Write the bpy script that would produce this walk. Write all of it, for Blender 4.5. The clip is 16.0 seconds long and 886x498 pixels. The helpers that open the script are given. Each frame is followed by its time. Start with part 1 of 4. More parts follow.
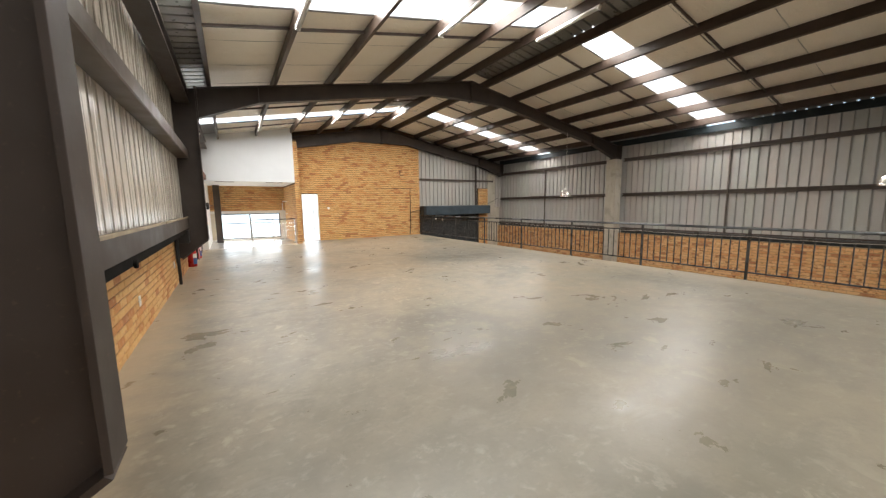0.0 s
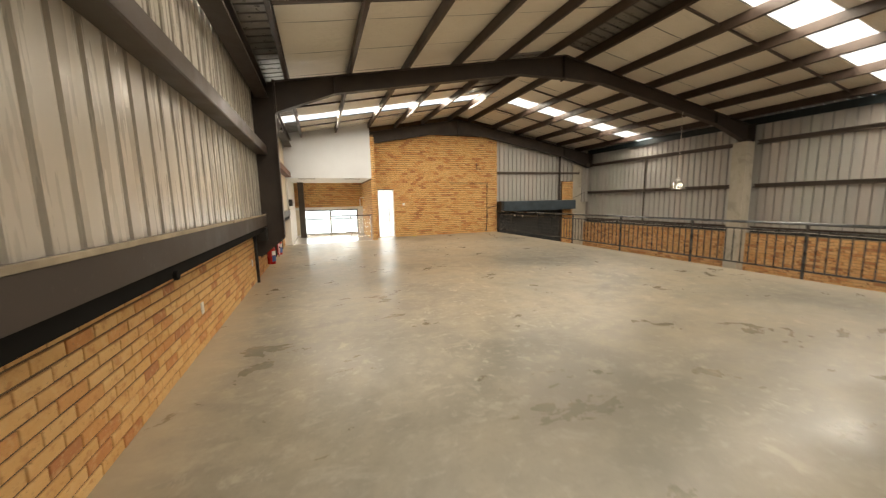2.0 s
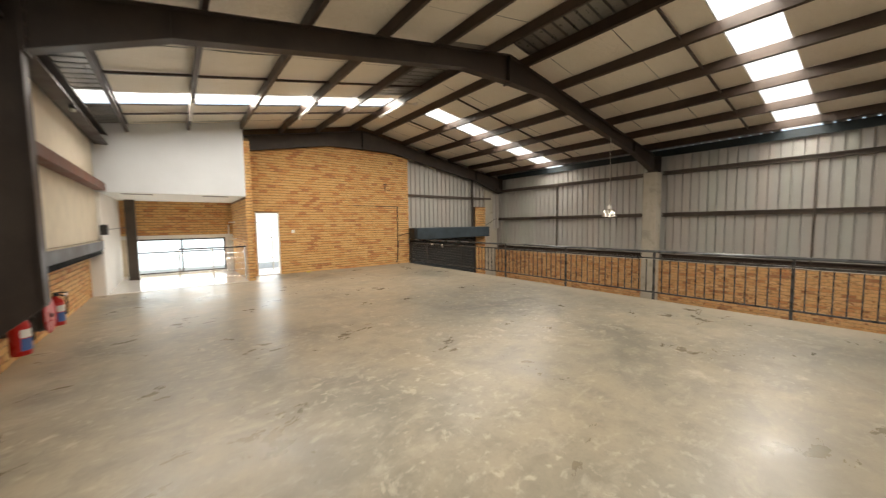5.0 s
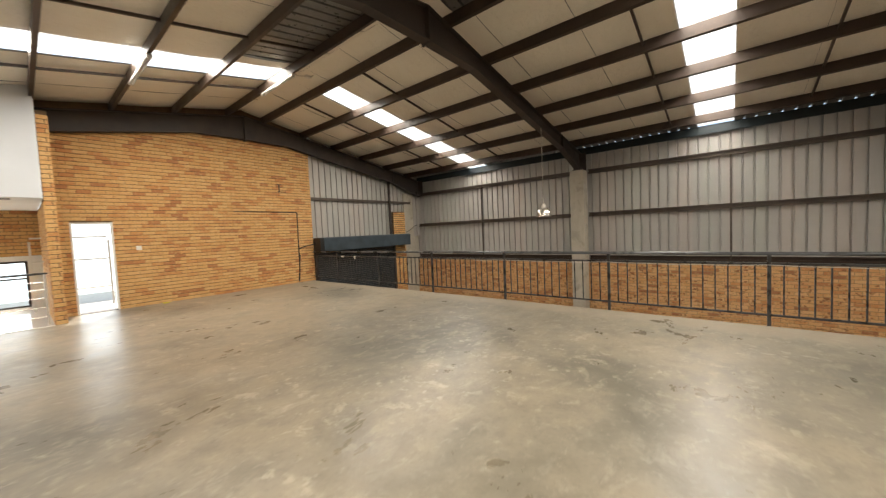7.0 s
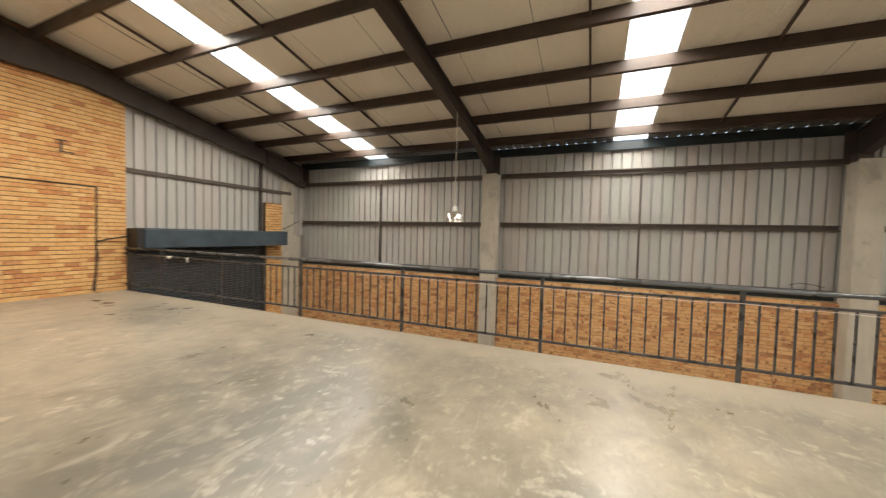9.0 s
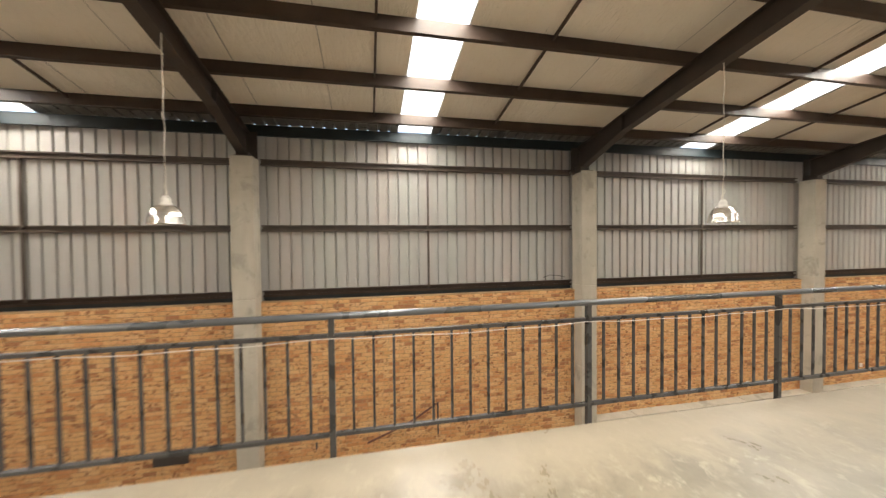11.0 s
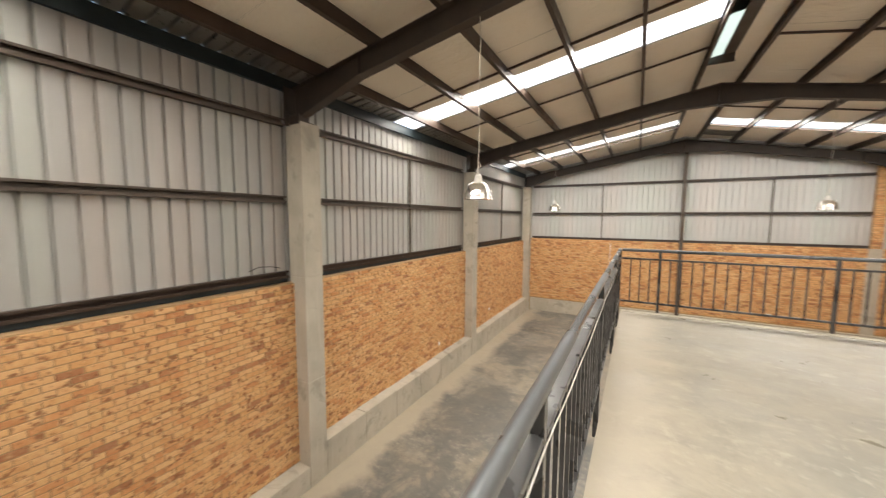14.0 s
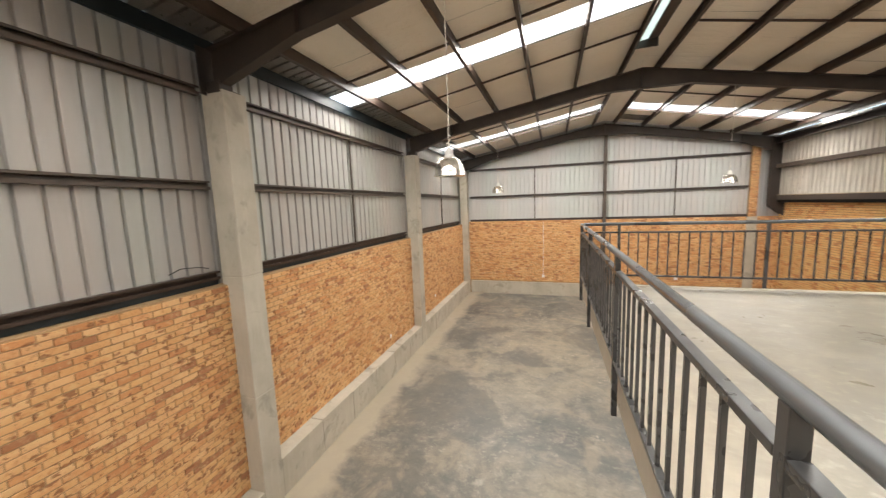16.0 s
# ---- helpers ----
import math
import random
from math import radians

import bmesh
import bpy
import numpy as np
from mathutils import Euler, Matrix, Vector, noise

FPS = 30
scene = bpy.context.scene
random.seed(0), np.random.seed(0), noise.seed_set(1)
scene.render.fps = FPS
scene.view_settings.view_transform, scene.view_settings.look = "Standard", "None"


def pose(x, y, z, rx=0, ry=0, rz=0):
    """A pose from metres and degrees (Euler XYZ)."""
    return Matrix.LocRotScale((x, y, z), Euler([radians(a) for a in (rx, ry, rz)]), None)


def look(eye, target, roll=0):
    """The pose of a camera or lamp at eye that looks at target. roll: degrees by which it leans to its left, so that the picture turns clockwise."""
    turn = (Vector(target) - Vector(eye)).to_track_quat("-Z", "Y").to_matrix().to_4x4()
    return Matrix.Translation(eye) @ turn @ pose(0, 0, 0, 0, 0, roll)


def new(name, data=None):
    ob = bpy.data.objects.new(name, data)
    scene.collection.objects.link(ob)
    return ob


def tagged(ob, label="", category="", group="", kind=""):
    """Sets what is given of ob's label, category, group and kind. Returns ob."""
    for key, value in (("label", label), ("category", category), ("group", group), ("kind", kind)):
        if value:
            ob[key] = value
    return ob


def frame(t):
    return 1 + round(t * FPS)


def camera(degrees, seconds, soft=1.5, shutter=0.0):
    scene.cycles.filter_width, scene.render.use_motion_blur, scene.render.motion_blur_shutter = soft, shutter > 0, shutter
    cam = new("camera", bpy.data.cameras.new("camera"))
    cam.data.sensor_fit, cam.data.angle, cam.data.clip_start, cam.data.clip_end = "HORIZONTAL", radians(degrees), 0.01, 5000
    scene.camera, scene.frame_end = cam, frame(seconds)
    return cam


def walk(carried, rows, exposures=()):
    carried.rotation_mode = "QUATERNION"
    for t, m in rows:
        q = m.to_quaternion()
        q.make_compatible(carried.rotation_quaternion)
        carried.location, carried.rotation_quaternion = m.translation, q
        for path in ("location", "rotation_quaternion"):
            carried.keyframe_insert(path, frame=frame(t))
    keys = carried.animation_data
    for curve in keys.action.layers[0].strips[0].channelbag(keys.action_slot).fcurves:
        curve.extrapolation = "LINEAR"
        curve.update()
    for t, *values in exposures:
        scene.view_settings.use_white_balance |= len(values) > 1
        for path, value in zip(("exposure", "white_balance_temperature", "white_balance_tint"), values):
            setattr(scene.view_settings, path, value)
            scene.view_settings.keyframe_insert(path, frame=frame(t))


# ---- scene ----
cam = camera(103.6, 16.0, soft=1.3, shutter=0.5)
PATH = [
    (0, (0.184, 0.168, 1.48), (1.212, 1.865, 1.227), -0.8),
    (0.5, (0.249, 0.242, 1.488), (1.234, 1.956, 1.188), -0.5),
    (1, (0.245, 0.496, 1.49), (1.282, 2.178, 1.182), -0.4),
    (1.5, (0.327, 0.789, 1.491), (1.237, 2.551, 1.227), -0.9),
    (2, (0.441, 1.129, 1.491), (1.098, 2.998, 1.218), -1.2),
    (2.5, (0.481, 1.537, 1.493), (1.121, 3.422, 1.3), -0.0),
    (3, (0.532, 1.983, 1.49), (1.151, 3.875, 1.3), 0.0),
    (3.5, (0.484, 2.445, 1.472), (0.994, 4.368, 1.266), 0.7),
    (4, (0.538, 2.873, 1.481), (1.211, 4.748, 1.295), -0.8),
    (4.5, (0.737, 3.23, 1.516), (1.687, 4.987, 1.411), -0.7),
    (5, (0.815, 3.727, 1.57), (2.026, 5.312, 1.426), -0.8),
    (7.5, (2.565, 5.366, 1.435), (4.151, 6.581, 1.353), -1.8),
    (8, (3.027, 5.662, 1.429), (4.682, 6.782, 1.357), -0.2),
    (10.5, (5.369, 6.401, 1.45), (7.365, 6.305, 1.367), 0.3),
    (11, (5.88, 6.409, 1.471), (7.836, 5.993, 1.424), -0.6),
    (11.5, (6.256, 6.374, 1.488), (8.153, 5.74, 1.522), -0.6),
    (12, (6.759, 6.269, 1.472), (8.385, 5.105, 1.42), 0.3),
    (12.5, (7.133, 6.109, 1.463), (8.65, 4.812, 1.325), 1.0),
    (13, (7.526, 5.97, 1.448), (8.754, 4.397, 1.314), -0.6),
    (13.5, (7.837, 5.765, 1.43), (9.118, 4.235, 1.3), -0.6),
    (14, (8.15, 5.657, 1.45), (9.118, 3.916, 1.273), 0.3),
    (14.5, (8.413, 5.654, 1.376), (9.277, 3.862, 1.167), 0.3),
    (15, (8.618, 5.593, 1.365), (9.451, 3.792, 1.12), -0.9),
    (15.5, (8.738, 5.537, 1.342), (9.505, 3.703, 1.125), -1.5),
    (16, (8.823, 5.496, 1.352), (9.423, 3.605, 1.103), -2.0),
]
EXPOSURES = [(0, 0.72, 6450, 10), (1.5, 0.58, 7450, 10), (2.0, 0.50, 7600, 10), (2.5, 0.46, 7700, 10), (3.0, 0.54, 7700, 10), (3.5, 0.61, 7600, 10), (4.5, 0.56, 7000, 10), (5, 0.51, 7000, 10), (7.5, 0.52, 7000, 10), (8, 0.79, 6850, 10), (10.5, 1.06, 6950, 10), (11.5, 1.27, 6850, 10), (13, 1.24, 6750, 10), (15, 1.27, 6800, 10), (16, 1.3, 6600, 10)]
walk(cam, [(t, look(eye, target, roll)) for t, eye, target, roll in PATH], EXPOSURES)

# ---------------------------------------------------------------- plan (metres)
RIDGE_X, SLOPE = 6.42, 0.18
FRAMES_Y = [15.85, 8.80, 1.32, -6.16, -13.62]
WALL_Y = [16.33, 8.80, 1.22, -6.16, -13.66]
X_BRICK_L, X_SHEET_L, X_BEAM_L = -0.80, -0.62, -0.54
X_COL_R, X_BRICK_R, X_SHEET_R = 13.35, 13.66, 13.86
Y_BACK, Y_GABLE = 15.95, -13.90
Y_END, X_OUT_L = 16.30, -1.10
EDGE_X, EDGE_Y = 8.33, -0.55
LOW = -3.70
RAIL_X, RAIL_Y = 8.37, -0.59


def rafter_top(x):
    return 5.0 - SLOPE * abs(x - RIDGE_X)


def roof_z(x):
    return 5.22 - SLOPE * abs(x - RIDGE_X)


# ---------------------------------------------------------------- sky, sun, daylight
world = bpy.data.worlds.new("world")
scene.world = world
world.use_nodes = True
wn = world.node_tree.nodes
sky = wn.new("ShaderNodeTexSky")
sky.sky_type, sky.sun_disc = "NISHITA", False
sky.sun_elevation, sky.sun_rotation = radians(52), radians(20)
world.node_tree.links.new(sky.outputs[0], wn["Background"].inputs[0])
wn["Background"].inputs[1].default_value = 0.15


def sun_lamp():
    data = bpy.data.lights.new("sun", "SUN")
    data.energy, data.angle, data.color = 4.5, radians(0.6), (1.0, 0.95, 0.88)
    lamp = new("sun", data)
    az, el = radians(20), radians(52)
    way = Vector((math.sin(az) * math.cos(el), math.cos(az) * math.cos(el), math.sin(el)))
    lamp.matrix_world = look(way * 60, (0, 0, 0))


def day_lamp(name, m, sx, sy, watts, color=(1.0, 0.965, 0.91)):
    data = bpy.data.lights.new(name, "AREA")
    data.shape, data.size, data.size_y, data.energy, data.color = "RECTANGLE", sx, sy, watts, color
    new(name, data).matrix_world = m


sun_lamp()
SKY_R = {12.72: 0.76, 5.37: 0.74, -2.2: 0.86, -10.6: 0.94}
SKY_L = {12.96: 0.84, 5.40: 0.84, -1.9: 0.84, -10.85: 1.0}
SKYLIGHT_WATTS, WINDOW_WATTS, DOOR_WATTS = 165.0, 15.0, 5.0
tilt = math.degrees(math.atan(SLOPE))
for ys, wide in SKY_R.items():
    day_lamp("skylight_daylight", pose(10.36, ys, roof_z(10.36) - 0.004, 0, tilt, 0), 6.6, wide - 0.06, SKYLIGHT_WATTS * (wide + 0.76) / 1.52)
for ys, wide in SKY_L.items():
    day_lamp("skylight_daylight", pose(2.75, ys, roof_z(2.75) - 0.004, 0, -tilt, 0), 6.7, wide - 0.06, SKYLIGHT_WATTS * (wide + 0.76) / 1.52)
day_lamp("window_daylight", pose(0.95, 18.28, 0.62, -90, 0, 0), 2.4, 1.05, WINDOW_WATTS, (0.90, 0.96, 1.0))
day_lamp("door_daylight", pose(3.1, 16.42, 1.0, -90, 0, 0), 0.7, 1.9, DOOR_WATTS, (0.90, 0.96, 1.0))


# ---------------------------------------------------------------- materials
class Nodes:
    """A small builder for node materials."""

    def __init__(self, name):
        self.mat = bpy.data.materials.new(name)
        self.mat.use_nodes = True
        self.tree = self.mat.node_tree
        self.out = self.tree.nodes["Principled BSDF"]

    def node(self, kind, **values):
        n = self.tree.nodes.new(kind)
        for key, value in values.items():
            n.inputs[key].default_value = value
        return n

    def link(self, a, b):
        self.tree.links.new(a, b)

    def coords(self):
        return self.node("ShaderNodeTexCoord").outputs["Object"]

    def world_coords(self):
        return self.node("ShaderNodeNewGeometry").outputs["Position"]

    def noise(self, vec, scale, detail=4.0, rough=0.55, stretch=None, distort=0.0):
        if stretch:
            m = self.node("ShaderNodeMapping")
            m.inputs["Scale"].default_value = stretch
            self.link(vec, m.inputs["Vector"])
            vec = m.outputs[0]
        n = self.node("ShaderNodeTexNoise", Scale=scale, Detail=detail, Roughness=rough, Distortion=distort)
        self.link(vec, n.inputs["Vector"])
        return n.outputs["Fac"]

    def ramp(self, fac, stops):
        r = self.node("ShaderNodeValToRGB")
        el = r.color_ramp.elements
        while len(el) < len(stops):
            el.new(0.5)
        for e, (p, c) in zip(el, stops):
            e.position, e.color = p, (*c, 1.0) if len(c) == 3 else c
        self.link(fac, r.inputs[0])
        return r.outputs[0]

    def mix(self, fac, a, b, mode="MIX"):
        m = self.node("ShaderNodeMix")
        m.data_type, m.blend_type = "RGBA", mode
        for sock, v in ((m.inputs[0], fac), (m.inputs[6], a), (m.inputs[7], b)):
            if isinstance(v, (int, float)):
                sock.default_value = v
            elif isinstance(v, tuple):
                sock.default_value = (*v, 1.0)
            else:
                self.link(v, sock)
        return m.outputs[2]

    def span(self, fac, a, b, lo=0.0, hi=1.0):
        m = self.node("ShaderNodeMapRange")
        for k, v in zip((1, 2, 3, 4), (lo, hi, a, b)):
            m.inputs[k].default_value = v
        self.link(fac, m.inputs[0])
        return m.outputs[0]

    def bump(self, height, strength, distance):
        b = self.node("ShaderNodeBump", Strength=strength, Distance=distance)
        self.link(height, b.inputs["Height"])
        self.link(b.outputs[0], self.out.inputs["Normal"])

    def set(self, color=None, rough=None, metal=None, spec=None):
        for key, v in (("Base Color", color), ("Roughness", rough), ("Metallic", metal), ("Specular IOR Level", spec)):
            if v is None:
                continue
            if isinstance(v, tuple):
                self.out.inputs[key].default_value = (*v, 1.0)
            elif isinstance(v, (int, float)):
                self.out.inputs[key].default_value = v
            else:
                self.link(v, self.out.inputs[key])
        return self.mat


def painted(name, color, rough=0.45, metal=0.0, wear=None, dust=0.25, scale=3.0, spec=0.32):
    """Paint on metal or timber: slight tone drift, dust and worn spots."""
    n = Nodes(name)
    p = n.world_coords()
    big, fine = n.noise(p, scale, 3), n.noise(p, scale * 16, 4)
    dark, light = tuple(c * 0.78 for c in color), tuple(min(1, c * 1.22) for c in color)
    col = n.ramp(big, [(0.3, dark), (0.7, light)])
    if wear:
        col = n.mix(n.ramp(fine, [(0.62, (0, 0, 0)), (0.74, (dust, dust, dust))]), col, wear)
    n.bump(fine, 0.12, 0.002)
    return n.set(col, n.span(big, max(0.05, rough - 0.1), min(1, rough + 0.12), 0.3, 0.7), metal, spec)


def polished_concrete(name, warm, mid, dark, pale, shine, band=None, margin=None):
    """Power-floated slab: clouds of tone, trowel streaks, pale scuffs, uneven gloss."""
    n = Nodes(name)
    p = n.world_coords()
    cloud = n.noise(p, 0.42, 6, 0.6, distort=0.4)
    patch = n.noise(p, 1.15, 6, 0.62, distort=0.5)
    streak = n.noise(p, 2.6, 6, 0.66, stretch=(0.8, 1.5, 1), distort=0.5)
    scuff = n.noise(p, 7.5, 4, 0.6, stretch=(1.0, 1.5, 1), distort=0.2)
    fine = n.noise(p, 26, 5, 0.6)
    speck = n.noise(p, 75, 3, 0.6)
    mott = n.noise(p, 3.6, 5, 0.62, distort=0.25)
    group = n.noise(p, 0.62, 3, 0.5)
    flake = n.noise(p, 8.0, 4, 0.55, stretch=(1.0, 1.25, 1), distort=0.35)
    grey = lambda v: (v, v, v)
    col = n.ramp(cloud, [(0.34, dark), (0.47, mid), (0.62, warm)])
    col = n.mix(n.ramp(patch, [(0.33, grey(0.48)), (0.54, grey(0))]), col, dark)
    col = n.mix(n.ramp(mott, [(0.32, grey(0.42)), (0.52, grey(0))]), col, dark)
    col = n.mix(n.ramp(mott, [(0.54, grey(0)), (0.68, grey(0.55))]), col, warm)
    col = n.mix(n.ramp(streak, [(0.55, grey(0)), (0.70, grey(0.42))]), col, pale)
    col = n.mix(n.ramp(scuff, [(0.58, grey(0)), (0.72, grey(0.35))]), col, pale)
    col = n.mix(n.ramp(fine, [(0.30, grey(0.22)), (0.50, grey(0))]), col, dark)
    flakes = n.mix(1.0, n.ramp(flake, [(0.59, grey(0)), (0.71, grey(0.62))]), n.ramp(group, [(0.42, grey(0.12)), (0.60, grey(1))]), "MULTIPLY")
    col = n.mix(flakes, col, pale)
    chip = n.noise(p, 3.3, 7, 0.66, stretch=(1.25, 0.9, 1), distort=0.3)
    chips = n.mix(1.0, n.ramp(chip, [(0.595, grey(0)), (0.635, grey(0.36)), (0.70, grey(0.52))]), n.ramp(group, [(0.44, grey(0.1)), (0.56, grey(1))]), "MULTIPLY")
    col = n.mix(chips, col, tuple(min(1.0, c * 1.08) for c in pale))
    col = n.mix(n.ramp(speck, [(0.70, grey(0)), (0.76, grey(0.4))]), col, pale)
    sep = n.node("ShaderNodeSeparateXYZ")
    n.link(p, sep.inputs[0])
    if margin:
        # greyer tone towards the near end of the slab, with an uneven border
        near_grey = n.node("ShaderNodeMath")
        near_grey.operation = "MULTIPLY_ADD"
        n.link(cloud, near_grey.inputs[0])
        near_grey.inputs[1].default_value = 3.0
        n.link(sep.outputs[1], near_grey.inputs[2])
        col = n.mix(n.span(near_grey.outputs[0], 0.5, 0.0, 3.2, 6.8), col, (0.215, 0.202, 0.166))
        # cream cement wash along the open slab edge, with a ragged border
        push = n.node("ShaderNodeMath")
        push.operation = "MULTIPLY_ADD"
        n.link(streak, push.inputs[0])
        push.inputs[1].default_value = 1.1
        n.link(sep.outputs[0], push.inputs[2])
        col = n.mix(n.span(push.outputs[0], 0.0, 0.7, margin + 0.40, margin + 0.75), col, (0.42, 0.36, 0.27))
        # sandy dust along the foot of the low brick wall
        dust = n.node("ShaderNodeMath")
        dust.operation = "SUBTRACT"
        n.link(streak, dust.inputs[0])
        n.link(sep.outputs[0], dust.inputs[1])
        col = n.mix(n.span(dust.outputs[0], 0.0, 0.7, 0.80, 1.20), col, (0.42, 0.350, 0.245))
    if band:
        spill, damp = n.noise(p, 0.75, 5, 0.6, distort=0.7), n.noise(p, 0.6, 6, 0.65, stretch=(1.0, 0.8, 1), distort=0.5)
        col = n.mix(n.ramp(damp, [(0.50, (0, 0, 0)), (0.58, (0.6, 0.6, 0.6))]), col, dark)
        col = n.mix(n.ramp(spill, [(0.56, (0, 0, 0)), (0.63, (0.45, 0.45, 0.45))]), col, (0.36, 0.30, 0.215))
        # unsealed sandy margin along one wall, with a ragged edge
        add = n.node("ShaderNodeMath")
        add.operation = "MULTIPLY_ADD"
        n.link(patch, add.inputs[0])
        add.inputs[1].default_value = 0.9
        n.link(sep.outputs[0], add.inputs[2])
        col = n.mix(n.span(add.outputs[0], 0.0, 0.85, band + 0.36, band + 0.66), col, (0.42, 0.355, 0.265))
    rough = n.mix(0.5, n.ramp(patch, [(0.32, (shine,) * 3), (0.68, (shine + 0.3,) * 3)]), n.ramp(streak, [(0.35, (shine,) * 3), (0.7, (shine + 0.26,) * 3)]))
    n.bump(n.mix(0.35, mott, fine), 0.2, 0.007)
    return n.set(col, rough, 0.0, 0.55)


def cast_concrete(name, a, b, c):
    """Off-shutter concrete: blotches, runs and pin holes."""
    n = Nodes(name)
    p = n.world_coords()
    big, run, fine, holes = n.noise(p, 1.3, 5, 0.6), n.noise(p, 3.0, 5, 0.6, stretch=(2.2, 2.2, 0.35)), n.noise(p, 30, 4), n.noise(p, 55, 2)
    col = n.ramp(big, [(0.33, b), (0.6, a)])
    col = n.mix(n.ramp(run, [(0.52, (0, 0, 0)), (0.75, (0.6, 0.6, 0.6))]), col, c)
    col = n.mix(n.ramp(holes, [(0.24, (0.5, 0.5, 0.5)), (0.3, (0, 0, 0))]), col, tuple(v * 0.5 for v in b))
    stain = n.noise(p, 2.1, 5, 0.62, distort=0.6)
    col = n.mix(n.ramp(stain, [(0.56, (0, 0, 0)), (0.66, (0.55, 0.55, 0.55))]), col, tuple(v * 0.62 for v in b))
    n.bump(n.mix(0.4, fine, holes), 0.35, 0.008)
    return n.set(col, n.span(big, 0.72, 0.9), 0.0)


def brick_clay(name, per_object, flashed):
    """Fired clay bricks; each takes its own tone and flash marks from the kiln."""
    n = Nodes(name)
    rnd = n.node("ShaderNodeObjectInfo").outputs["Random"] if per_object else n.node("ShaderNodeNewGeometry").outputs["Random Per Island"]
    p = n.world_coords()
    move = n.node("ShaderNodeVectorMath")
    move.operation = "MULTIPLY_ADD"
    n.link(rnd, move.inputs[0])
    move.inputs[1].default_value = (37.0, 53.0, 71.0)
    n.link(p, move.inputs[2])
    own = move.outputs[0]
    area, blot, grain = n.noise(p, 0.9, 4), n.noise(own, 14, 4, 0.6), n.noise(p, 90, 3)
    flash = n.noise(own, 8.5, 3, 0.5, stretch=(1.0, 1.0, 1.6))
    fleck = n.noise(p, 38, 4, 0.65)
    if flashed:
        tones = [(0.0, (0.70, 0.415, 0.19)), (0.30, (0.64, 0.35, 0.148)), (0.55, (0.72, 0.45, 0.225)), (0.76, (0.63, 0.31, 0.128)), (0.90, (0.54, 0.245, 0.10)), (0.97, (0.38, 0.17, 0.08))]
        dark, start, amount = (0.26, 0.108, 0.046), 0.575, 0.9
    else:
        tones = [(0.0, (0.70, 0.43, 0.18)), (0.38, (0.65, 0.37, 0.142)), (0.62, (0.71, 0.455, 0.20)), (0.77, (0.63, 0.325, 0.122)), (0.89, (0.575, 0.26, 0.095)), (0.98, (0.45, 0.195, 0.08))]
        dark, start, amount = (0.45, 0.19, 0.075), 0.62, 0.5
    col = n.ramp(rnd, tones)
    col = n.mix(n.ramp(area, [(0.52, (0, 0, 0)), (0.74, (0.22, 0.22, 0.22))]), col, (0.50, 0.22, 0.085))
    col = n.mix(n.ramp(flash, [(start, (0, 0, 0)), (start + 0.06, (amount,) * 3)]), col, dark)
    col = n.mix(n.ramp(blot, [(0.52, (0, 0, 0)), (0.70, (0.5, 0.5, 0.5))]), col, (0.70, 0.49, 0.25))
    col = n.mix(n.ramp(blot, [(0.26, (0.65, 0.65, 0.65)), (0.43, (0, 0, 0))]), col, (0.44, 0.175, 0.065))
    col = n.mix(n.ramp(fleck, [(0.28, (0.6, 0.6, 0.6)), (0.40, (0, 0, 0))]), col, (0.20, 0.10, 0.05))
    col = n.mix(n.ramp(fleck, [(0.60, (0, 0, 0)), (0.74, (0.4, 0.4, 0.4))]), col, (0.72, 0.55, 0.33))
    n.bump(n.mix(0.5, blot, grain), 0.6, 0.007)
    return n.set(col, n.span(grain, 0.7, 0.92), 0.0, 0.3)


def sheet_metal(name, a, b, rough, metal, stain, streaks=0.42, fade=1.0):
    """Coated profiled sheeting, streaked from top to bottom."""
    n = Nodes(name)
    p = n.world_coords()
    sheet = n.noise(p, 0.55, 2, stretch=(1.0, 1.0, 0.08))
    run = n.noise(p, 6.0, 4, 0.6, stretch=(1.6, 1.6, 0.12))
    fine = n.noise(p, 60, 3)
    hue = n.noise(p, 0.95, 1, stretch=(1.0, 1.0, 0.02))
    col = n.ramp(sheet, [(0.38, b), (0.62, a)])
    col = n.mix(n.ramp(hue, [(0.54, (0, 0, 0)), (0.60, (0.42 * fade,) * 3)]), col, tuple(v * f for v, f in zip(a, (1.06, 0.96, 0.93))))
    col = n.mix(n.ramp(hue, [(0.38, (0.55 * fade,) * 3), (0.46, (0, 0, 0))]), col, tuple(v * f for v, f in zip(a, (0.93, 1.01, 0.97))))
    col = n.mix(n.ramp(run, [(0.52, (0, 0, 0)), (0.82, (streaks,) * 3)]), col, stain)
    n.bump(n.mix(0.5, run, fine), 0.10, 0.004)
    return n.set(col, n.span(run, rough - 0.08, rough + 0.12, 0.3, 0.7), metal)


def insulation(name):
    """Foil-faced white roof blanket, dusty and wavy."""
    n = Nodes(name)
    p = n.world_coords()
    big, wave, fine = n.noise(p, 0.8, 4), n.noise(p, 2.4, 5, 0.62, stretch=(0.45, 2.2, 1), distort=0.5), n.noise(p, 20, 4)
    pucker = n.noise(p, 6.5, 4, 0.6, stretch=(1.0, 1.7, 1), distort=0.8)
    col = n.ramp(big, [(0.3, (0.84, 0.785, 0.675)), (0.68, (0.90, 0.855, 0.76))])
    col = n.mix(n.ramp(fine, [(0.62, (0, 0, 0)), (0.8, (0.3, 0.3, 0.3))]), col, (0.40, 0.34, 0.26))
    n.bump(n.mix(0.35, wave, pucker), 0.9, 0.06)
    return n.set(col, 0.42, 0.0, 0.5)


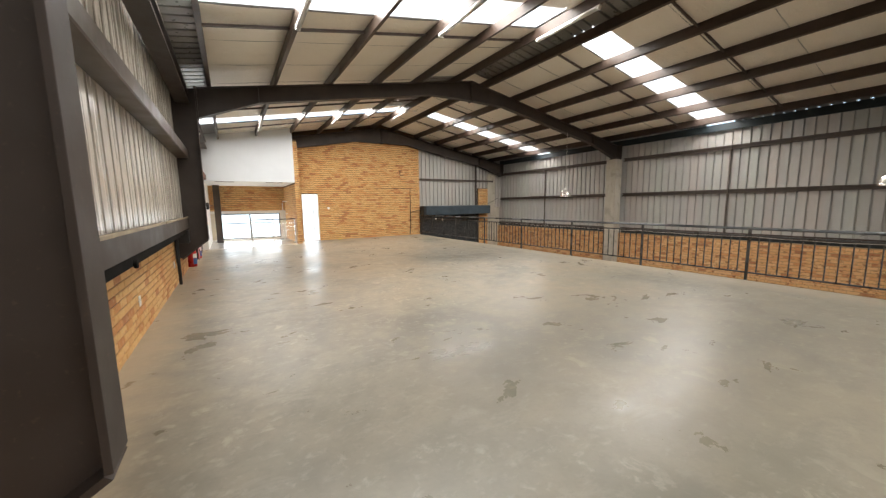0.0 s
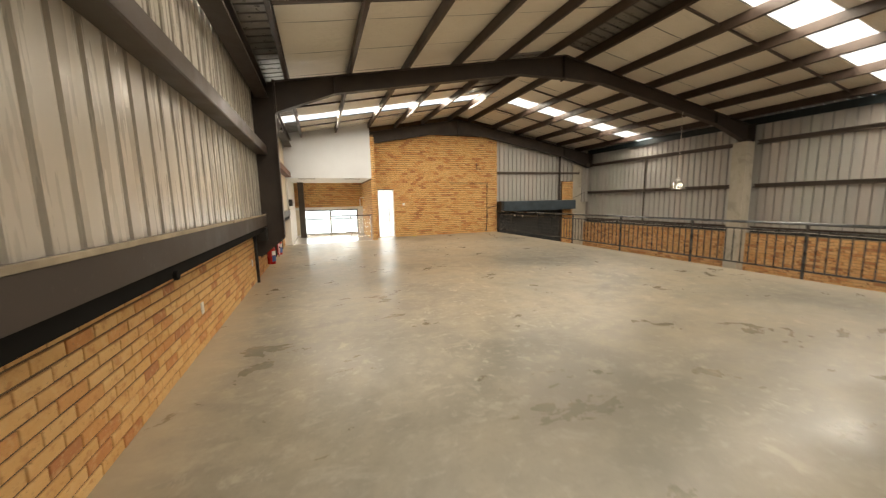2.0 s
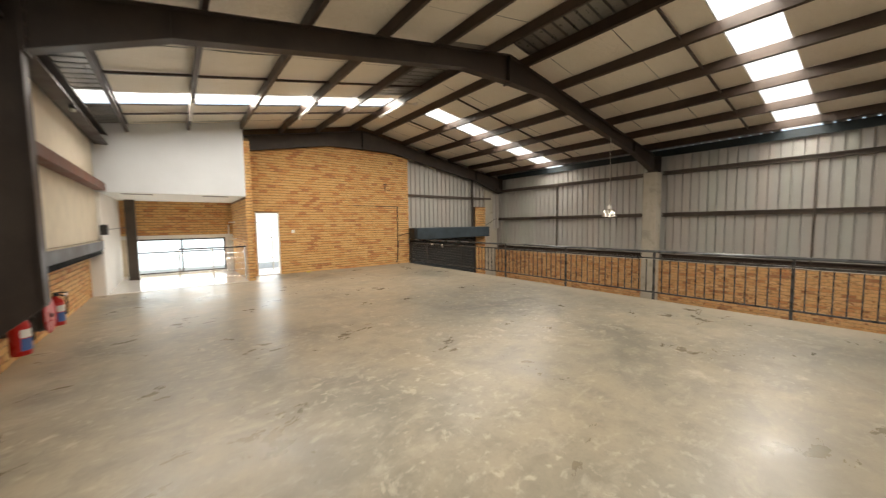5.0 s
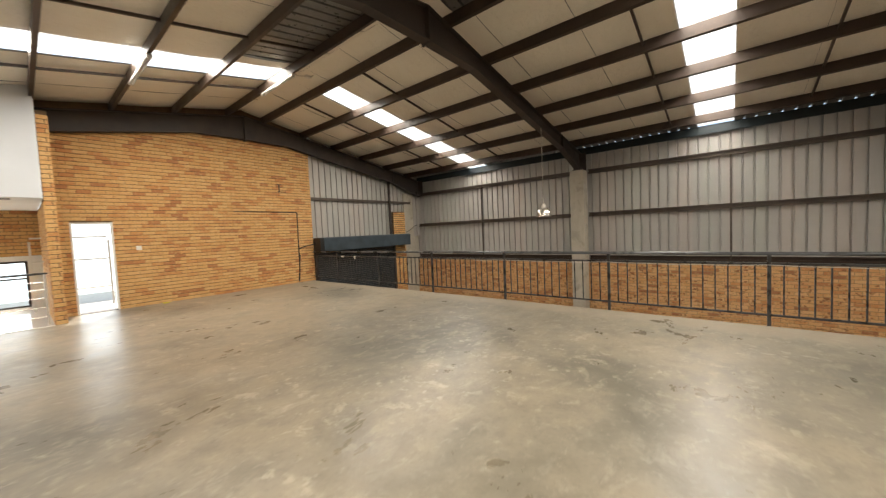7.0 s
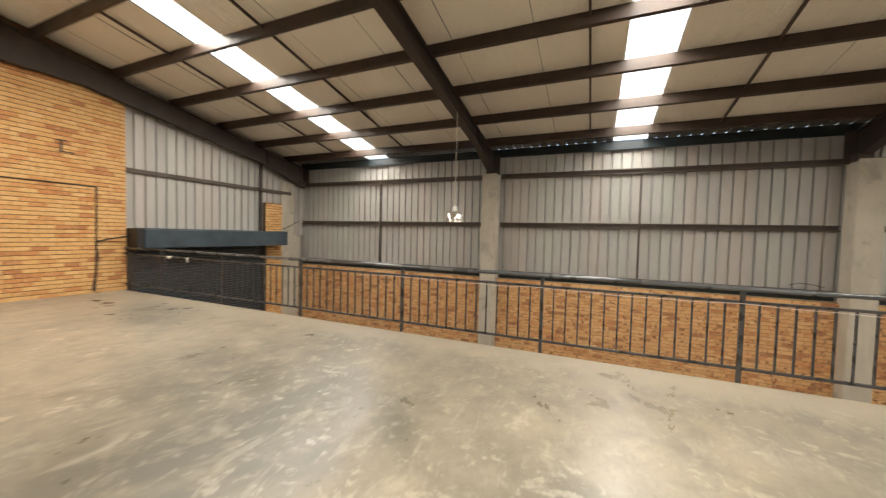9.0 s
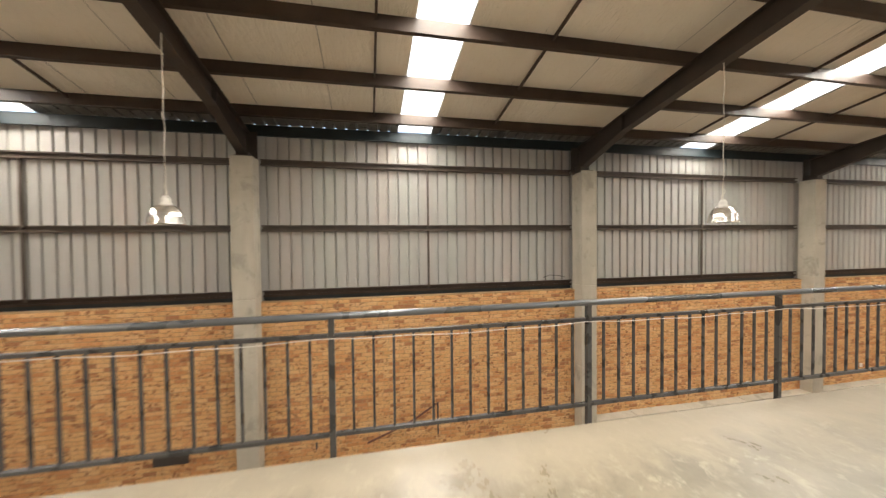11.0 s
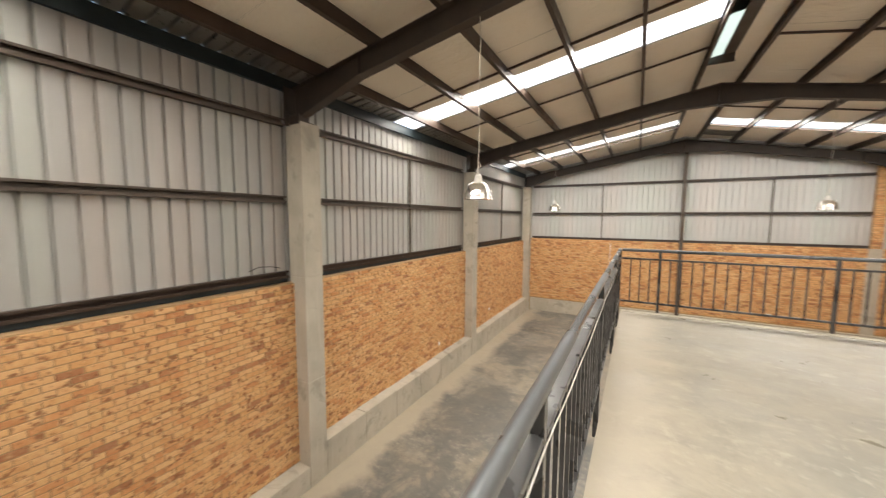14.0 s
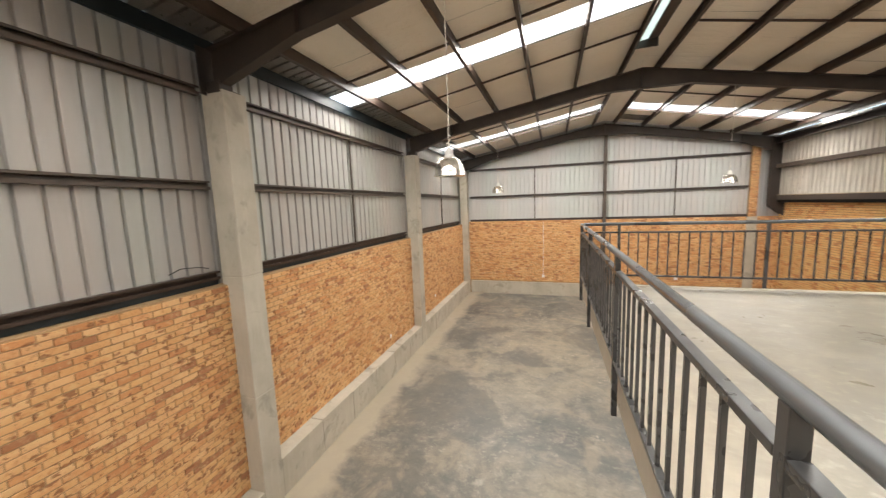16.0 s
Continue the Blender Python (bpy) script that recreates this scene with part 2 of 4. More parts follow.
def plain(name, color, rough, metal=0.0, scale=4.0, drift=0.1):
    n = Nodes(name)
    f = n.noise(n.world_coords(), scale, 4)
    n.bump(f, 0.06, 0.003)
    return n.set(n.ramp(f, [(0.3, tuple(c * (1 - drift) for c in color)), (0.7, tuple(min(1, c * (1 + drift)) for c in color))]), n.span(f, rough * 0.85, min(1, rough * 1.15)), metal)


def glass(name, tint, rough=0.02):
    n = Nodes(name)
    n.out.inputs["Transmission Weight"].default_value = 1.0
    n.out.inputs["IOR"].default_value = 1.1
    f = n.noise(n.world_coords(), 3.0, 3)
    return n.set(tint, n.span(f, rough, rough + 0.05), 0.0)


def translucent(name, color):
    """Milky ribbed plastic that scatters the daylight behind it."""
    n = Nodes(name)
    f = n.noise(n.world_coords(), 2.0, 4)
    t = n.node("ShaderNodeBsdfTranslucent")
    n.link(n.ramp(f, [(0.3, tuple(c * 0.94 for c in color)), (0.7, color)]), t.inputs["Color"])
    n.link(t.outputs[0], n.tree.nodes["Material Output"].inputs["Surface"])
    return n.mat


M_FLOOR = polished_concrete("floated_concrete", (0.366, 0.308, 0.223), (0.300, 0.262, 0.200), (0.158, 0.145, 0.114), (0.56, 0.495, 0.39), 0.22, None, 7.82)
M_LOWFLOOR = polished_concrete("hall_concrete", (0.30, 0.258, 0.197), (0.205, 0.19, 0.163), (0.092, 0.094, 0.088), (0.42, 0.375, 0.30), 0.28, 12.72)
M_CONC = cast_concrete("cast_concrete", (0.49, 0.445, 0.36), (0.41, 0.37, 0.295), (0.55, 0.505, 0.415))
M_BRICK = brick_clay("clay_brick", True, False)
M_BRICKS = brick_clay("clay_brickwork", False, False)
M_FLASHED = brick_clay("flashed_brickwork", False, True)
M_MORTAR = cast_concrete("mortar", (0.20, 0.135, 0.075), (0.14, 0.09, 0.05), (0.26, 0.18, 0.105))
M_MORTAR_PALE = cast_concrete("sandy_mortar", (0.41, 0.265, 0.132), (0.33, 0.20, 0.096), (0.46, 0.31, 0.17))
M_FLASHED_ONE = brick_clay("flashed_brick", True, True)
M_MORTAR_MID = cast_concrete("brown_mortar", (0.16, 0.10, 0.05), (0.11, 0.068, 0.036), (0.21, 0.14, 0.075))
M_BEAM = painted("beam_paint", (0.056, 0.043, 0.035), 0.58, 0.0, (0.20, 0.17, 0.14), 0.16, 2.0)
M_STEEL = painted("dark_steel_paint", (0.050, 0.039, 0.033), 0.5, 0.0, (0.14, 0.095, 0.065), 0.35)
M_PURLIN = painted("brown_steel_paint", (0.050, 0.034, 0.026), 0.42, 0.0, (0.17, 0.11, 0.07), 0.3)
M_GIRT = painted("girt_paint", (0.088, 0.069, 0.055), 0.40, 0.0, (0.22, 0.17, 0.12), 0.3)
M_EAVE = painted("eave_channel_paint", (0.020, 0.029, 0.033), 0.45, 0.0, (0.09, 0.09, 0.08), 0.3)
M_RAIL = painted("rail_enamel", (0.050, 0.0495, 0.049), 0.30, 0.0, (0.13, 0.12, 0.11), 0.12, 6, 0.5)
M_RAILTOP = painted("handrail_enamel", (0.105, 0.113, 0.119), 0.27, 0.25, (0.2, 0.19, 0.17), 0.06, 1.2, 0.6)
M_SHEET = sheet_metal("wall_sheeting", (0.465, 0.450, 0.415), (0.41, 0.398, 0.372), 0.40, 0.15, (0.35, 0.325, 0.285))
M_SHEET_G = sheet_metal("gable_sheeting", (0.55, 0.548, 0.53), (0.49, 0.487, 0.468), 0.36, 0.15, (0.42, 0.405, 0.38), 0.25)
M_SHEET_L = sheet_metal("warm_wall_sheeting", (0.60, 0.565, 0.50), (0.52, 0.485, 0.42), 0.26, 0.12, (0.48, 0.42, 0.33), 0.2, 0.15)
M_ROOF = sheet_metal("roof_sheeting", (0.27, 0.26, 0.24), (0.21, 0.20, 0.185), 0.32, 0.45, (0.18, 0.16, 0.135))
M_INSUL = insulation("roof_blanket")
M_WHITE = plain("white_wall_paint", (0.80, 0.785, 0.74), 0.75, 0, 2.0, 0.03)
M_PLASTER = plain("beige_plaster", (0.66, 0.585, 0.46), 0.8, 0, 3.0, 0.07)
M_BULK = plain("bulkhead_board", (0.66, 0.685, 0.715), 0.7, 0, 1.2, 0.04)
M_TILE = plain("pale_tile", (0.80, 0.78, 0.74), 0.12, 0, 7.0, 0.05)
M_TIMBER = painted("raw_timber", (0.36, 0.30, 0.215), 0.75, 0, (0.30, 0.21, 0.13), 0.5, 5)
M_BLACK = plain("black_plastic", (0.018, 0.017, 0.016), 0.45)
M_SHUTTER = painted("shutter_paint", (0.040, 0.046, 0.050), 0.38, 0.1, (0.08, 0.08, 0.075), 0.3)
M_SHUTBOX = painted("shutter_box_paint", (0.045, 0.062, 0.075), 0.42, 0.0, (0.09, 0.10, 0.10), 0.3)
M_ALU = plain("spun_aluminium", (0.83, 0.80, 0.75), 0.24, 0.92, 9.0, 0.05)
M_PLASTIC = plain("white_plastic", (0.78, 0.76, 0.71), 0.35)
M_CORD = plain("white_cord", (0.66, 0.62, 0.54), 0.6)
M_RED = painted("red_enamel", (0.46, 0.022, 0.018), 0.28, 0, (0.55, 0.18, 0.14), 0.2)
M_RUST = painted("red_oxide_primer", (0.15, 0.065, 0.042), 0.6, 0, (0.22, 0.14, 0.09), 0.4)
M_BLUE = plain("blue_print", (0.06, 0.12, 0.32), 0.4)
M_GLASS = glass("window_glass", (0.96, 0.98, 0.98))
M_POLY = translucent("milky_sheet", (0.90, 0.91, 0.88))
M_VENT = translucent("pale_green_sheet", (0.50, 0.545, 0.51))
M_STRIP = painted("bitumen_strip", (0.011, 0.010, 0.009), 0.9, 0.0, None, 0, 3.0, 0.1)
M_YELLOW = plain("yellow_plastic", (0.62, 0.50, 0.05), 0.45)
M_GROUND = cast_concrete("yard_paving", (0.62, 0.58, 0.51), (0.54, 0.50, 0.44), (0.66, 0.62, 0.55))
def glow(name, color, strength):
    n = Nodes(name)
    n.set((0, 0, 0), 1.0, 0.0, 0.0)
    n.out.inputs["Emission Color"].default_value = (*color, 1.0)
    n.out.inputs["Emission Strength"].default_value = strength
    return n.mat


M_BACKGLOW = glow("backdrop_glow", (0.80, 0.92, 1.0), 1.7)
M_TUBE = plain("frosted_tube", (0.86, 0.86, 0.83), 0.22)


# ---------------------------------------------------------------- mesh helpers
def part(name, bm, material, parent=None, label="", smooth=False):
    """Links a bmesh (or a mesh) as one object under a thing or a part."""
    if isinstance(bm, bmesh.types.BMesh):
        data = bpy.data.meshes.new(name)
        bm.to_mesh(data)
        bm.free()
    else:
        data = bm
    if material and not data.materials:
        data.materials.append(material)
    if smooth:
        for poly in data.polygons:
            poly.use_smooth = True
    ob = new(name, data)
    if parent:
        ob.parent = parent
        ob.matrix_parent_inverse = Matrix.Translation(parent.location).inverted()
    if label:
        ob["label"] = label
    return ob


def empty(name, at, label, category, group="", kind=""):
    ob = new(name)
    ob.location, ob.empty_display_size = at, 0.1
    return tagged(ob, label, category, group, kind)


def box(lo, hi, bevel=0.0):
    bm = bmesh.new()
    bmesh.ops.create_cube(bm, size=1.0)
    for v in bm.verts:
        v.co = [a + (c + 0.5) * (b - a) for a, b, c in zip(lo, hi, v.co)]
    if bevel:
        bmesh.ops.bevel(bm, geom=bm.edges[:], offset=bevel, segments=2, affect="EDGES", profile=0.6)
    return bm


def prism(pts, axis, a, b, bevel=0.0):
    """A closed outline pushed along an axis. x: (y, z) points; y: (x, z); z: (x, y)."""
    put = {"x": lambda p, t: (t, p[0], p[1]), "y": lambda p, t: (p[0], t, p[1]), "z": lambda p, t: (p[0], p[1], t)}[axis]
    bm = bmesh.new()
    one, two = [bm.verts.new(put(p, a)) for p in pts], [bm.verts.new(put(p, b)) for p in pts]
    bm.faces.new(one), bm.faces.new(two[::-1])
    for i in range(len(pts)):
        j = (i + 1) % len(pts)
        bm.faces.new((one[j], one[i], two[i], two[j]))
    bmesh.ops.recalc_face_normals(bm, faces=bm.faces[:])
    if bevel:
        bmesh.ops.bevel(bm, geom=bm.edges[:], offset=bevel, segments=1, affect="EDGES")
    return bm


def tube(points, radius, sides=10):
    """A round bar along a line of points."""
    bm = bmesh.new()
    pts, rings = [Vector(p) for p in points], []
    for i, p in enumerate(pts):
        way = (pts[min(i + 1, len(pts) - 1)] - pts[max(i - 1, 0)]).normalized()
        side = way.cross(Vector((0, 0, 1)) if abs(way.z) < 0.9 else Vector((1, 0, 0))).normalized()
        up = side.cross(way)
        rings.append([bm.verts.new(p + radius * (math.cos(k * math.tau / sides) * side + math.sin(k * math.tau / sides) * up)) for k in range(sides)])
    for r, s in zip(rings, rings[1:]):
        for k in range(sides):
            bm.faces.new((r[k], r[(k + 1) % sides], s[(k + 1) % sides], s[k]))
    bm.faces.new(rings[0]), bm.faces.new(rings[-1][::-1])
    bmesh.ops.recalc_face_normals(bm, faces=bm.faces[:])
    return bm


def lathe(profile, at, sides=28):
    """A turned shape about an upright axis: (radius, height) pairs."""
    bm = bmesh.new()
    x, y, z = at
    rings = [[bm.verts.new((x + r * math.cos(k * math.tau / sides), y + r * math.sin(k * math.tau / sides), z + h)) for k in range(sides)] for r, h in profile]
    for r, s in zip(rings, rings[1:]):
        for k in range(sides):
            bm.faces.new((r[k], r[(k + 1) % sides], s[(k + 1) % sides], s[k]))
    return bm


def grid_mesh(name, verts, faces):
    data = bpy.data.meshes.new(name)
    data.from_pydata(verts, [], faces)
    data.update()
    return data


PITCH = 0.228


def ribbed(name, a, b, place, low, high, flip=False, deep=0.046, ribs=False):
    """Profiled sheeting from a to b: wide pans with narrow grooves pressed outwards. place(u, depth, z) gives the point."""
    us = []
    u = a
    while u < b - 0.001:
        minor = ((0.054, 0.0), (0.059, 0.0022), (0.064, 0.0022), (0.069, 0.0), (0.111, 0.0), (0.116, 0.0022), (0.121, 0.0022), (0.126, 0.0)) if ribs else ()
        for du, d in ((0.0, 0.0),) + minor + ((0.172, 0.0), (0.182, deep), (0.212, deep), (0.222, 0.0)):
            if u + du < b:
                us.append((u + du, d))
        u += PITCH
    us.append((b, 0.0))
    verts, faces = [], []
    for w, d in us:
        zl, zh = low(w), high(w)
        for k in range(3):
            verts.append(place(w, d, zl + (zh - zl) * k / 2))
    for i in range(len(us) - 1):
        for k in range(2):
            q = (3 * i + k, 3 * i + k + 1, 3 * i + k + 4, 3 * i + k + 3)
            faces.append(q[::-1] if flip else q)
    return grid_mesh(name, verts, faces)


BL, BH, JOINT, BED = 0.222, 0.071, 0.011, 0.014


def courses(u0, u1, z0, z1, holes=(), top=None, joint=JOINT):
    """Stretcher bond: (start, end, low, high) of each brick, cut at the ends, round holes and under a sloping top."""
    out, row, z = [], 0, z0
    while z + BH <= z1 + 0.02:
        u = u0 - (0.117 if row % 2 else 0.0)
        while u < u1:
            pieces = [(max(u, u0), min(u + BL + JOINT - joint, u1))]
            for ha, hb, hz0, hz1 in holes:
                if z + BH > hz0 and z < hz1:
                    pieces = [q for s, e in pieces for q in ((s, min(e, ha)), (max(s, hb), e)) if q[1] - q[0] > 0.02]
            for s, e in pieces:
                if e - s > 0.025 and (top is None or z + BH < min(top(s), top(e))):
                    out.append((s, e, z, z + BH))
            u += BL + JOINT
        z += BH + BED
        row += 1
    return out


def brickwork(name, bricks, place, parent, rng, mat=None):
    """Many bricks as one mesh; place(u, out, z) gives the point."""
    verts, faces = [], []
    for s, e, z0, z1 in bricks:
        o, n = 0.008 + rng.uniform(-0.002, 0.003), len(verts)
        j = rng.uniform(-0.002, 0.002)
        c = 0.004
        ring = ((s, z0 + j), (e, z0 + j), (e, z1 + j), (s, z1 + j))
        inner = ((s + c, z0 + j + c), (e - c, z0 + j + c), (e - c, z1 + j - c), (s + c, z1 + j - c))
        verts += [place(u, -0.02, z) for u, z in ring] + [place(u, o - 0.003, z) for u, z in ring] + [place(u, o, z) for u, z in inner]
        for k in range(4):
            m = (k + 1) % 4
            faces += [(n + k, n + m, n + 4 + m, n + 4 + k), (n + 4 + k, n + 4 + m, n + 8 + m, n + 8 + k)]
        faces.append((n + 8, n + 9, n + 10, n + 11))
    data = grid_mesh(name, verts, faces)
    ob = part(name, data, mat or M_BRICKS, parent)
    return tagged(ob, kind="stuff")


# ---------------------------------------------------------------- ground, floors
def make_ground():
    verts = [(-220, -220, LOW - 0.16), (220, -220, LOW - 0.16), (220, 220, LOW - 0.16), (-220, 220, LOW - 0.16)]
    tagged(part("ground", grid_mesh("ground", verts, [(0, 1, 2, 3)]), M_GROUND), "pale sunlit concrete yard outside the building", "ground", kind="structure")


def make_floors():
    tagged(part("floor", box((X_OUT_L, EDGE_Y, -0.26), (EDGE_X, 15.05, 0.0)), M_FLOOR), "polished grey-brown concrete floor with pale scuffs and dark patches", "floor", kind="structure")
    tagged(part("floor_edge", box((-0.5, EDGE_Y + 0.004, 0.0), (EDGE_X, EDGE_Y + 0.12, 0.006)), M_CONC), "pale cement strip along the slab edge", "trim", kind="structure")
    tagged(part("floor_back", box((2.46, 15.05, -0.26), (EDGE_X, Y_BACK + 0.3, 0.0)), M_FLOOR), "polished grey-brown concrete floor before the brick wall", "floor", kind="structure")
    tagged(part("floor_low", box((X_OUT_L, Y_GABLE - 0.3, LOW - 0.15), (X_SHEET_R + 0.2, 19.0, LOW)), M_LOWFLOOR), "stained grey concrete floor of the lower hall", "floor", kind="structure")


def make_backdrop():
    """Glowing sheet added beyond the landing window and the doorway for overexposed daylight."""
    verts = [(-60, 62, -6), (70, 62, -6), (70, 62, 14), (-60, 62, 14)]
    tagged(part("backdrop", grid_mesh("backdrop", verts, [(0, 1, 2, 3)]), M_BACKGLOW), "glowing pale backdrop sheet beyond the window and doorway", "backdrop", kind="structure")


make_ground()
make_backdrop()
make_floors()


# ---------------------------------------------------------------- walls
def lines(parent, name, mat, rows):
    for lo, hi in rows:
        part(name, box(lo, hi, 0.003), mat, parent)


rng = random.Random(4)
BAYS = list(zip(WALL_Y[1:], WALL_Y[:-1]))
TIES = {16.33: 12.66, 8.80: 5.07, 1.22: -2.56, -6.16: -10.2}


def wall_right():
    wall = empty("wall_right", (X_BRICK_R, 0, LOW), "orange and tan brick wall with grey profiled sheeting above", "wall", kind="structure")
    part("brick_backing", box((X_BRICK_R + 0.004, Y_GABLE, LOW), (X_SHEET_R + 0.12, Y_END, 0.24)), M_MORTAR_PALE, wall)
    for y0, y1 in BAYS:
        part("wall_sheet", ribbed("wall_sheet", y0 + 0.001 if y0 > -13 else Y_GABLE - 0.2, min(y1, Y_END) - 0.001, lambda u, d, z: (X_SHEET_R + d, u, z), lambda u: 0.20, lambda u: 3.90), M_SHEET, wall)
        a, b = y0 + 0.21, y1 - 0.21
        for z, h in ((0.395, 0.065), (1.77, 0.065), (3.14, 0.065)):
            c = X_SHEET_R
            pts = [(c, z - h), (c - 0.085, z - h), (c - 0.085, z - h + 0.045), (c - 0.075, z - h + 0.045), (c - 0.075, z - h + 0.012), (c - 0.012, z - h + 0.012), (c - 0.012, z + h - 0.012),
                   (c - 0.075, z + h - 0.012), (c - 0.075, z + h - 0.03), (c - 0.085, z + h - 0.03), (c - 0.085, z + h), (c, z + h)]
            part("girt", prism(pts, "y", a, b), M_PURLIN if z < 1 else M_GIRT, wall)
        mid = TIES[y1]
        part("girt_tie", box((X_SHEET_R - 0.092, mid - 0.022, 0.40), (X_SHEET_R - 0.05, mid + 0.022, 3.14), 0.003), M_GIRT, wall)
        # dark strip stands in for the shade below the bottom girt
        part("closing_or_shade_strip", box((X_SHEET_R - 0.03, a, 0.246), (X_SHEET_R - 0.004, b, 0.329), 0.002), M_EAVE, wall, "dark strip as shade between brick and girt")
        count, crest = 6, -3.26 if y0 > 1 else -2.98
        for k in range(count):
            u0, u1 = a + (b - a) * k / count, a + (b - a) * (k + 1) / count
            part("plinth_block", box((X_COL_R + 0.006 + rng.uniform(-0.004, 0.006), u0 + 0.003, LOW), (X_BRICK_R + 0.02, u1 - 0.003, crest + rng.uniform(-0.012, 0.006)), 0.012), M_CONC, wall, "pale cast concrete plinth block")
    part("eave_channel", prism([(X_SHEET_R - 0.12, 3.68), (X_SHEET_R - 0.06, 3.68), (X_SHEET_R - 0.06, roof_z(X_SHEET_R - 0.06) - 0.004), (X_SHEET_R - 0.12, roof_z(X_SHEET_R - 0.12) - 0.004)], "y", Y_GABLE, Y_END), M_EAVE, wall, "dark blue-green steel eave channel")
    return wall


def wall_left():
    wall = empty("wall_left", (X_BRICK_L, 0, 0), "low tan brick wall under a grey steel beam and beige profiled sheeting", "wall", kind="structure")
    part("brick_backing", box((X_OUT_L, EDGE_Y, -0.26), (X_BRICK_L - 0.004, Y_END, 0.98)), M_MORTAR_MID, wall)
    part("lower_wall", box((X_OUT_L, Y_GABLE, LOW), (X_BRICK_L - 0.006, EDGE_Y, 0.98)), M_MORTAR, wall)
    part("lower_wall", box((X_OUT_L, EDGE_Y, LOW), (X_BRICK_L - 0.006, Y_END, -0.26)), M_CONC, wall)
    for y0, y1 in BAYS:
        far = y1 > 10
        b = 15.0 if far else y1 - 0.006
        a = y0 + 0.006
        if far:
            part("wall_panel", box((X_SHEET_L - 0.04, a, 1.29), (X_SHEET_L, 15.0, 3.93), 0.003), M_PLASTER, wall, "flat beige wall panel")
        else:
            part("wall_sheet", ribbed("wall_sheet", a if y0 > -13 else Y_GABLE - 0.2, y1, lambda u, d, z: (X_SHEET_L - d, u, z), lambda u: 1.29, lambda u, top=3.90 if y1 < -5 else 3.93: top, True, 0.046, False), M_SHEET_L, wall)
        part("beam_web", box((X_BEAM_L - 0.012, a, 1.085), (X_BEAM_L, b, 1.294), 0.002), M_BEAM, wall, "dark grey steel beam face with scratches")
        part("beam_flange", box((X_BRICK_L - 0.05, a, 1.074), (X_BEAM_L - 0.013, b, 1.084), 0.002), M_STRIP, wall)
        part("closing_or_shade_strip", box((X_BRICK_L - 0.02, a, 0.982), (X_BEAM_L - 0.03, b, 1.073), 0.003), M_STRIP, wall, "black strip between brick and beam")
        part("ledge", box((X_SHEET_L - 0.08, a, 1.280), (X_BEAM_L - 0.018, b, 1.300), 0.003), M_GIRT, wall, "dusty grey ledge under the sheeting")
        u = a
        while u < b - 0.02:
            v = min(b, u + rng.uniform(0.9, 1.7))
            lift = rng.uniform(-0.004, 0.008)
            bow = prism([(u, 1.278), (v - 0.004, 1.278 + lift), (v - 0.004, 1.309 + lift), (u, 1.309)], "x", X_BEAM_L - 0.017, X_BEAM_L + 0.006 + rng.uniform(-0.004, 0.004), 0.002)
            part("batten", bow, M_TIMBER, wall, "raw dusty timber batten")
            u = v
        pts = [(X_SHEET_L + 0.002, 2.45), (-0.44, 2.45), (-0.43, 2.46), (-0.43, 2.61), (-0.44, 2.62), (X_SHEET_L + 0.002, 2.62)]
        part("girt", prism(pts, "y", a, b), M_RUST if far else M_GIRT, wall, "red-brown steel girt" if far else "")
        pts = [(-0.56, 3.50), (-0.33, 3.50), (-0.33, 3.535), (-0.345, 3.535), (-0.345, 3.515), (-0.545, 3.515), (-0.545, 3.735), (-0.345, 3.735), (-0.345, 3.715), (-0.33, 3.715), (-0.33, 3.75), (-0.56, 3.75)]
        part("eave_channel", prism(pts, "y", a, b), M_STEEL, wall)
    return wall


def gable_top(x):
    return roof_z(x) - 0.012


def wall_gable():
    wall = empty("wall_gable", (RIDGE_X, Y_GABLE, LOW), "brick gable wall with pale profiled sheeting above", "wall", kind="structure")
    part("brick_backing", box((X_OUT_L, Y_GABLE - 0.3, LOW), (X_SHEET_R + 0.2, Y_GABLE - 0.004, 0.36)), M_MORTAR_PALE, wall)
    part("wall_sheet", ribbed("wall_sheet", X_OUT_L, X_SHEET_R, lambda u, d, z: (u, Y_GABLE - 0.14 - d, z), lambda u: 0.30, gable_top), M_SHEET_G, wall)
    for z in (0.42, 1.72, 3.2):
        a, b = (0.35, 13.3)
        part("girt", prism([(Y_GABLE - 0.138, z - 0.055), (Y_GABLE - 0.05, z - 0.055), (Y_GABLE - 0.05, z + 0.055), (Y_GABLE - 0.138, z + 0.055)], "x", a, b, 0.004), M_STEEL, wall)
    for x in (9.75, 3.25):
        part("girt_tie", box((x - 0.025, Y_GABLE - 0.046, 0.42), (x + 0.025, Y_GABLE - 0.01, 3.22), 0.003), M_GIRT, wall)
    part("gable_post", box((6.27, Y_GABLE + 0.01, LOW), (6.42, Y_GABLE + 0.16, rafter_top(6.3) - 0.3), 0.004), M_GIRT, wall, "tall grey steel gable post")
    part("brick_pier", box((0.02, Y_GABLE - 0.12, 0.36), (0.33, Y_GABLE + 0.02, 3.55)), M_MORTAR_PALE, wall)
    part("pier_base", box((-0.02, Y_GABLE - 0.1, LOW), (0.38, Y_GABLE + 0.03, 0.362), 0.012), M_CONC, wall, "pale cast concrete pier below the brick pier")
    part("plinth", box((-0.8, Y_GABLE - 0.01, LOW), (13.3, Y_GABLE + 0.09, -3.0), 0.012), M_CONC, wall, "pale cast concrete plinth")
    return wall


def back_top(x):
    return rafter_top(x) - 0.24


DOOR = (2.80, 3.48, 0.0, 2.0)


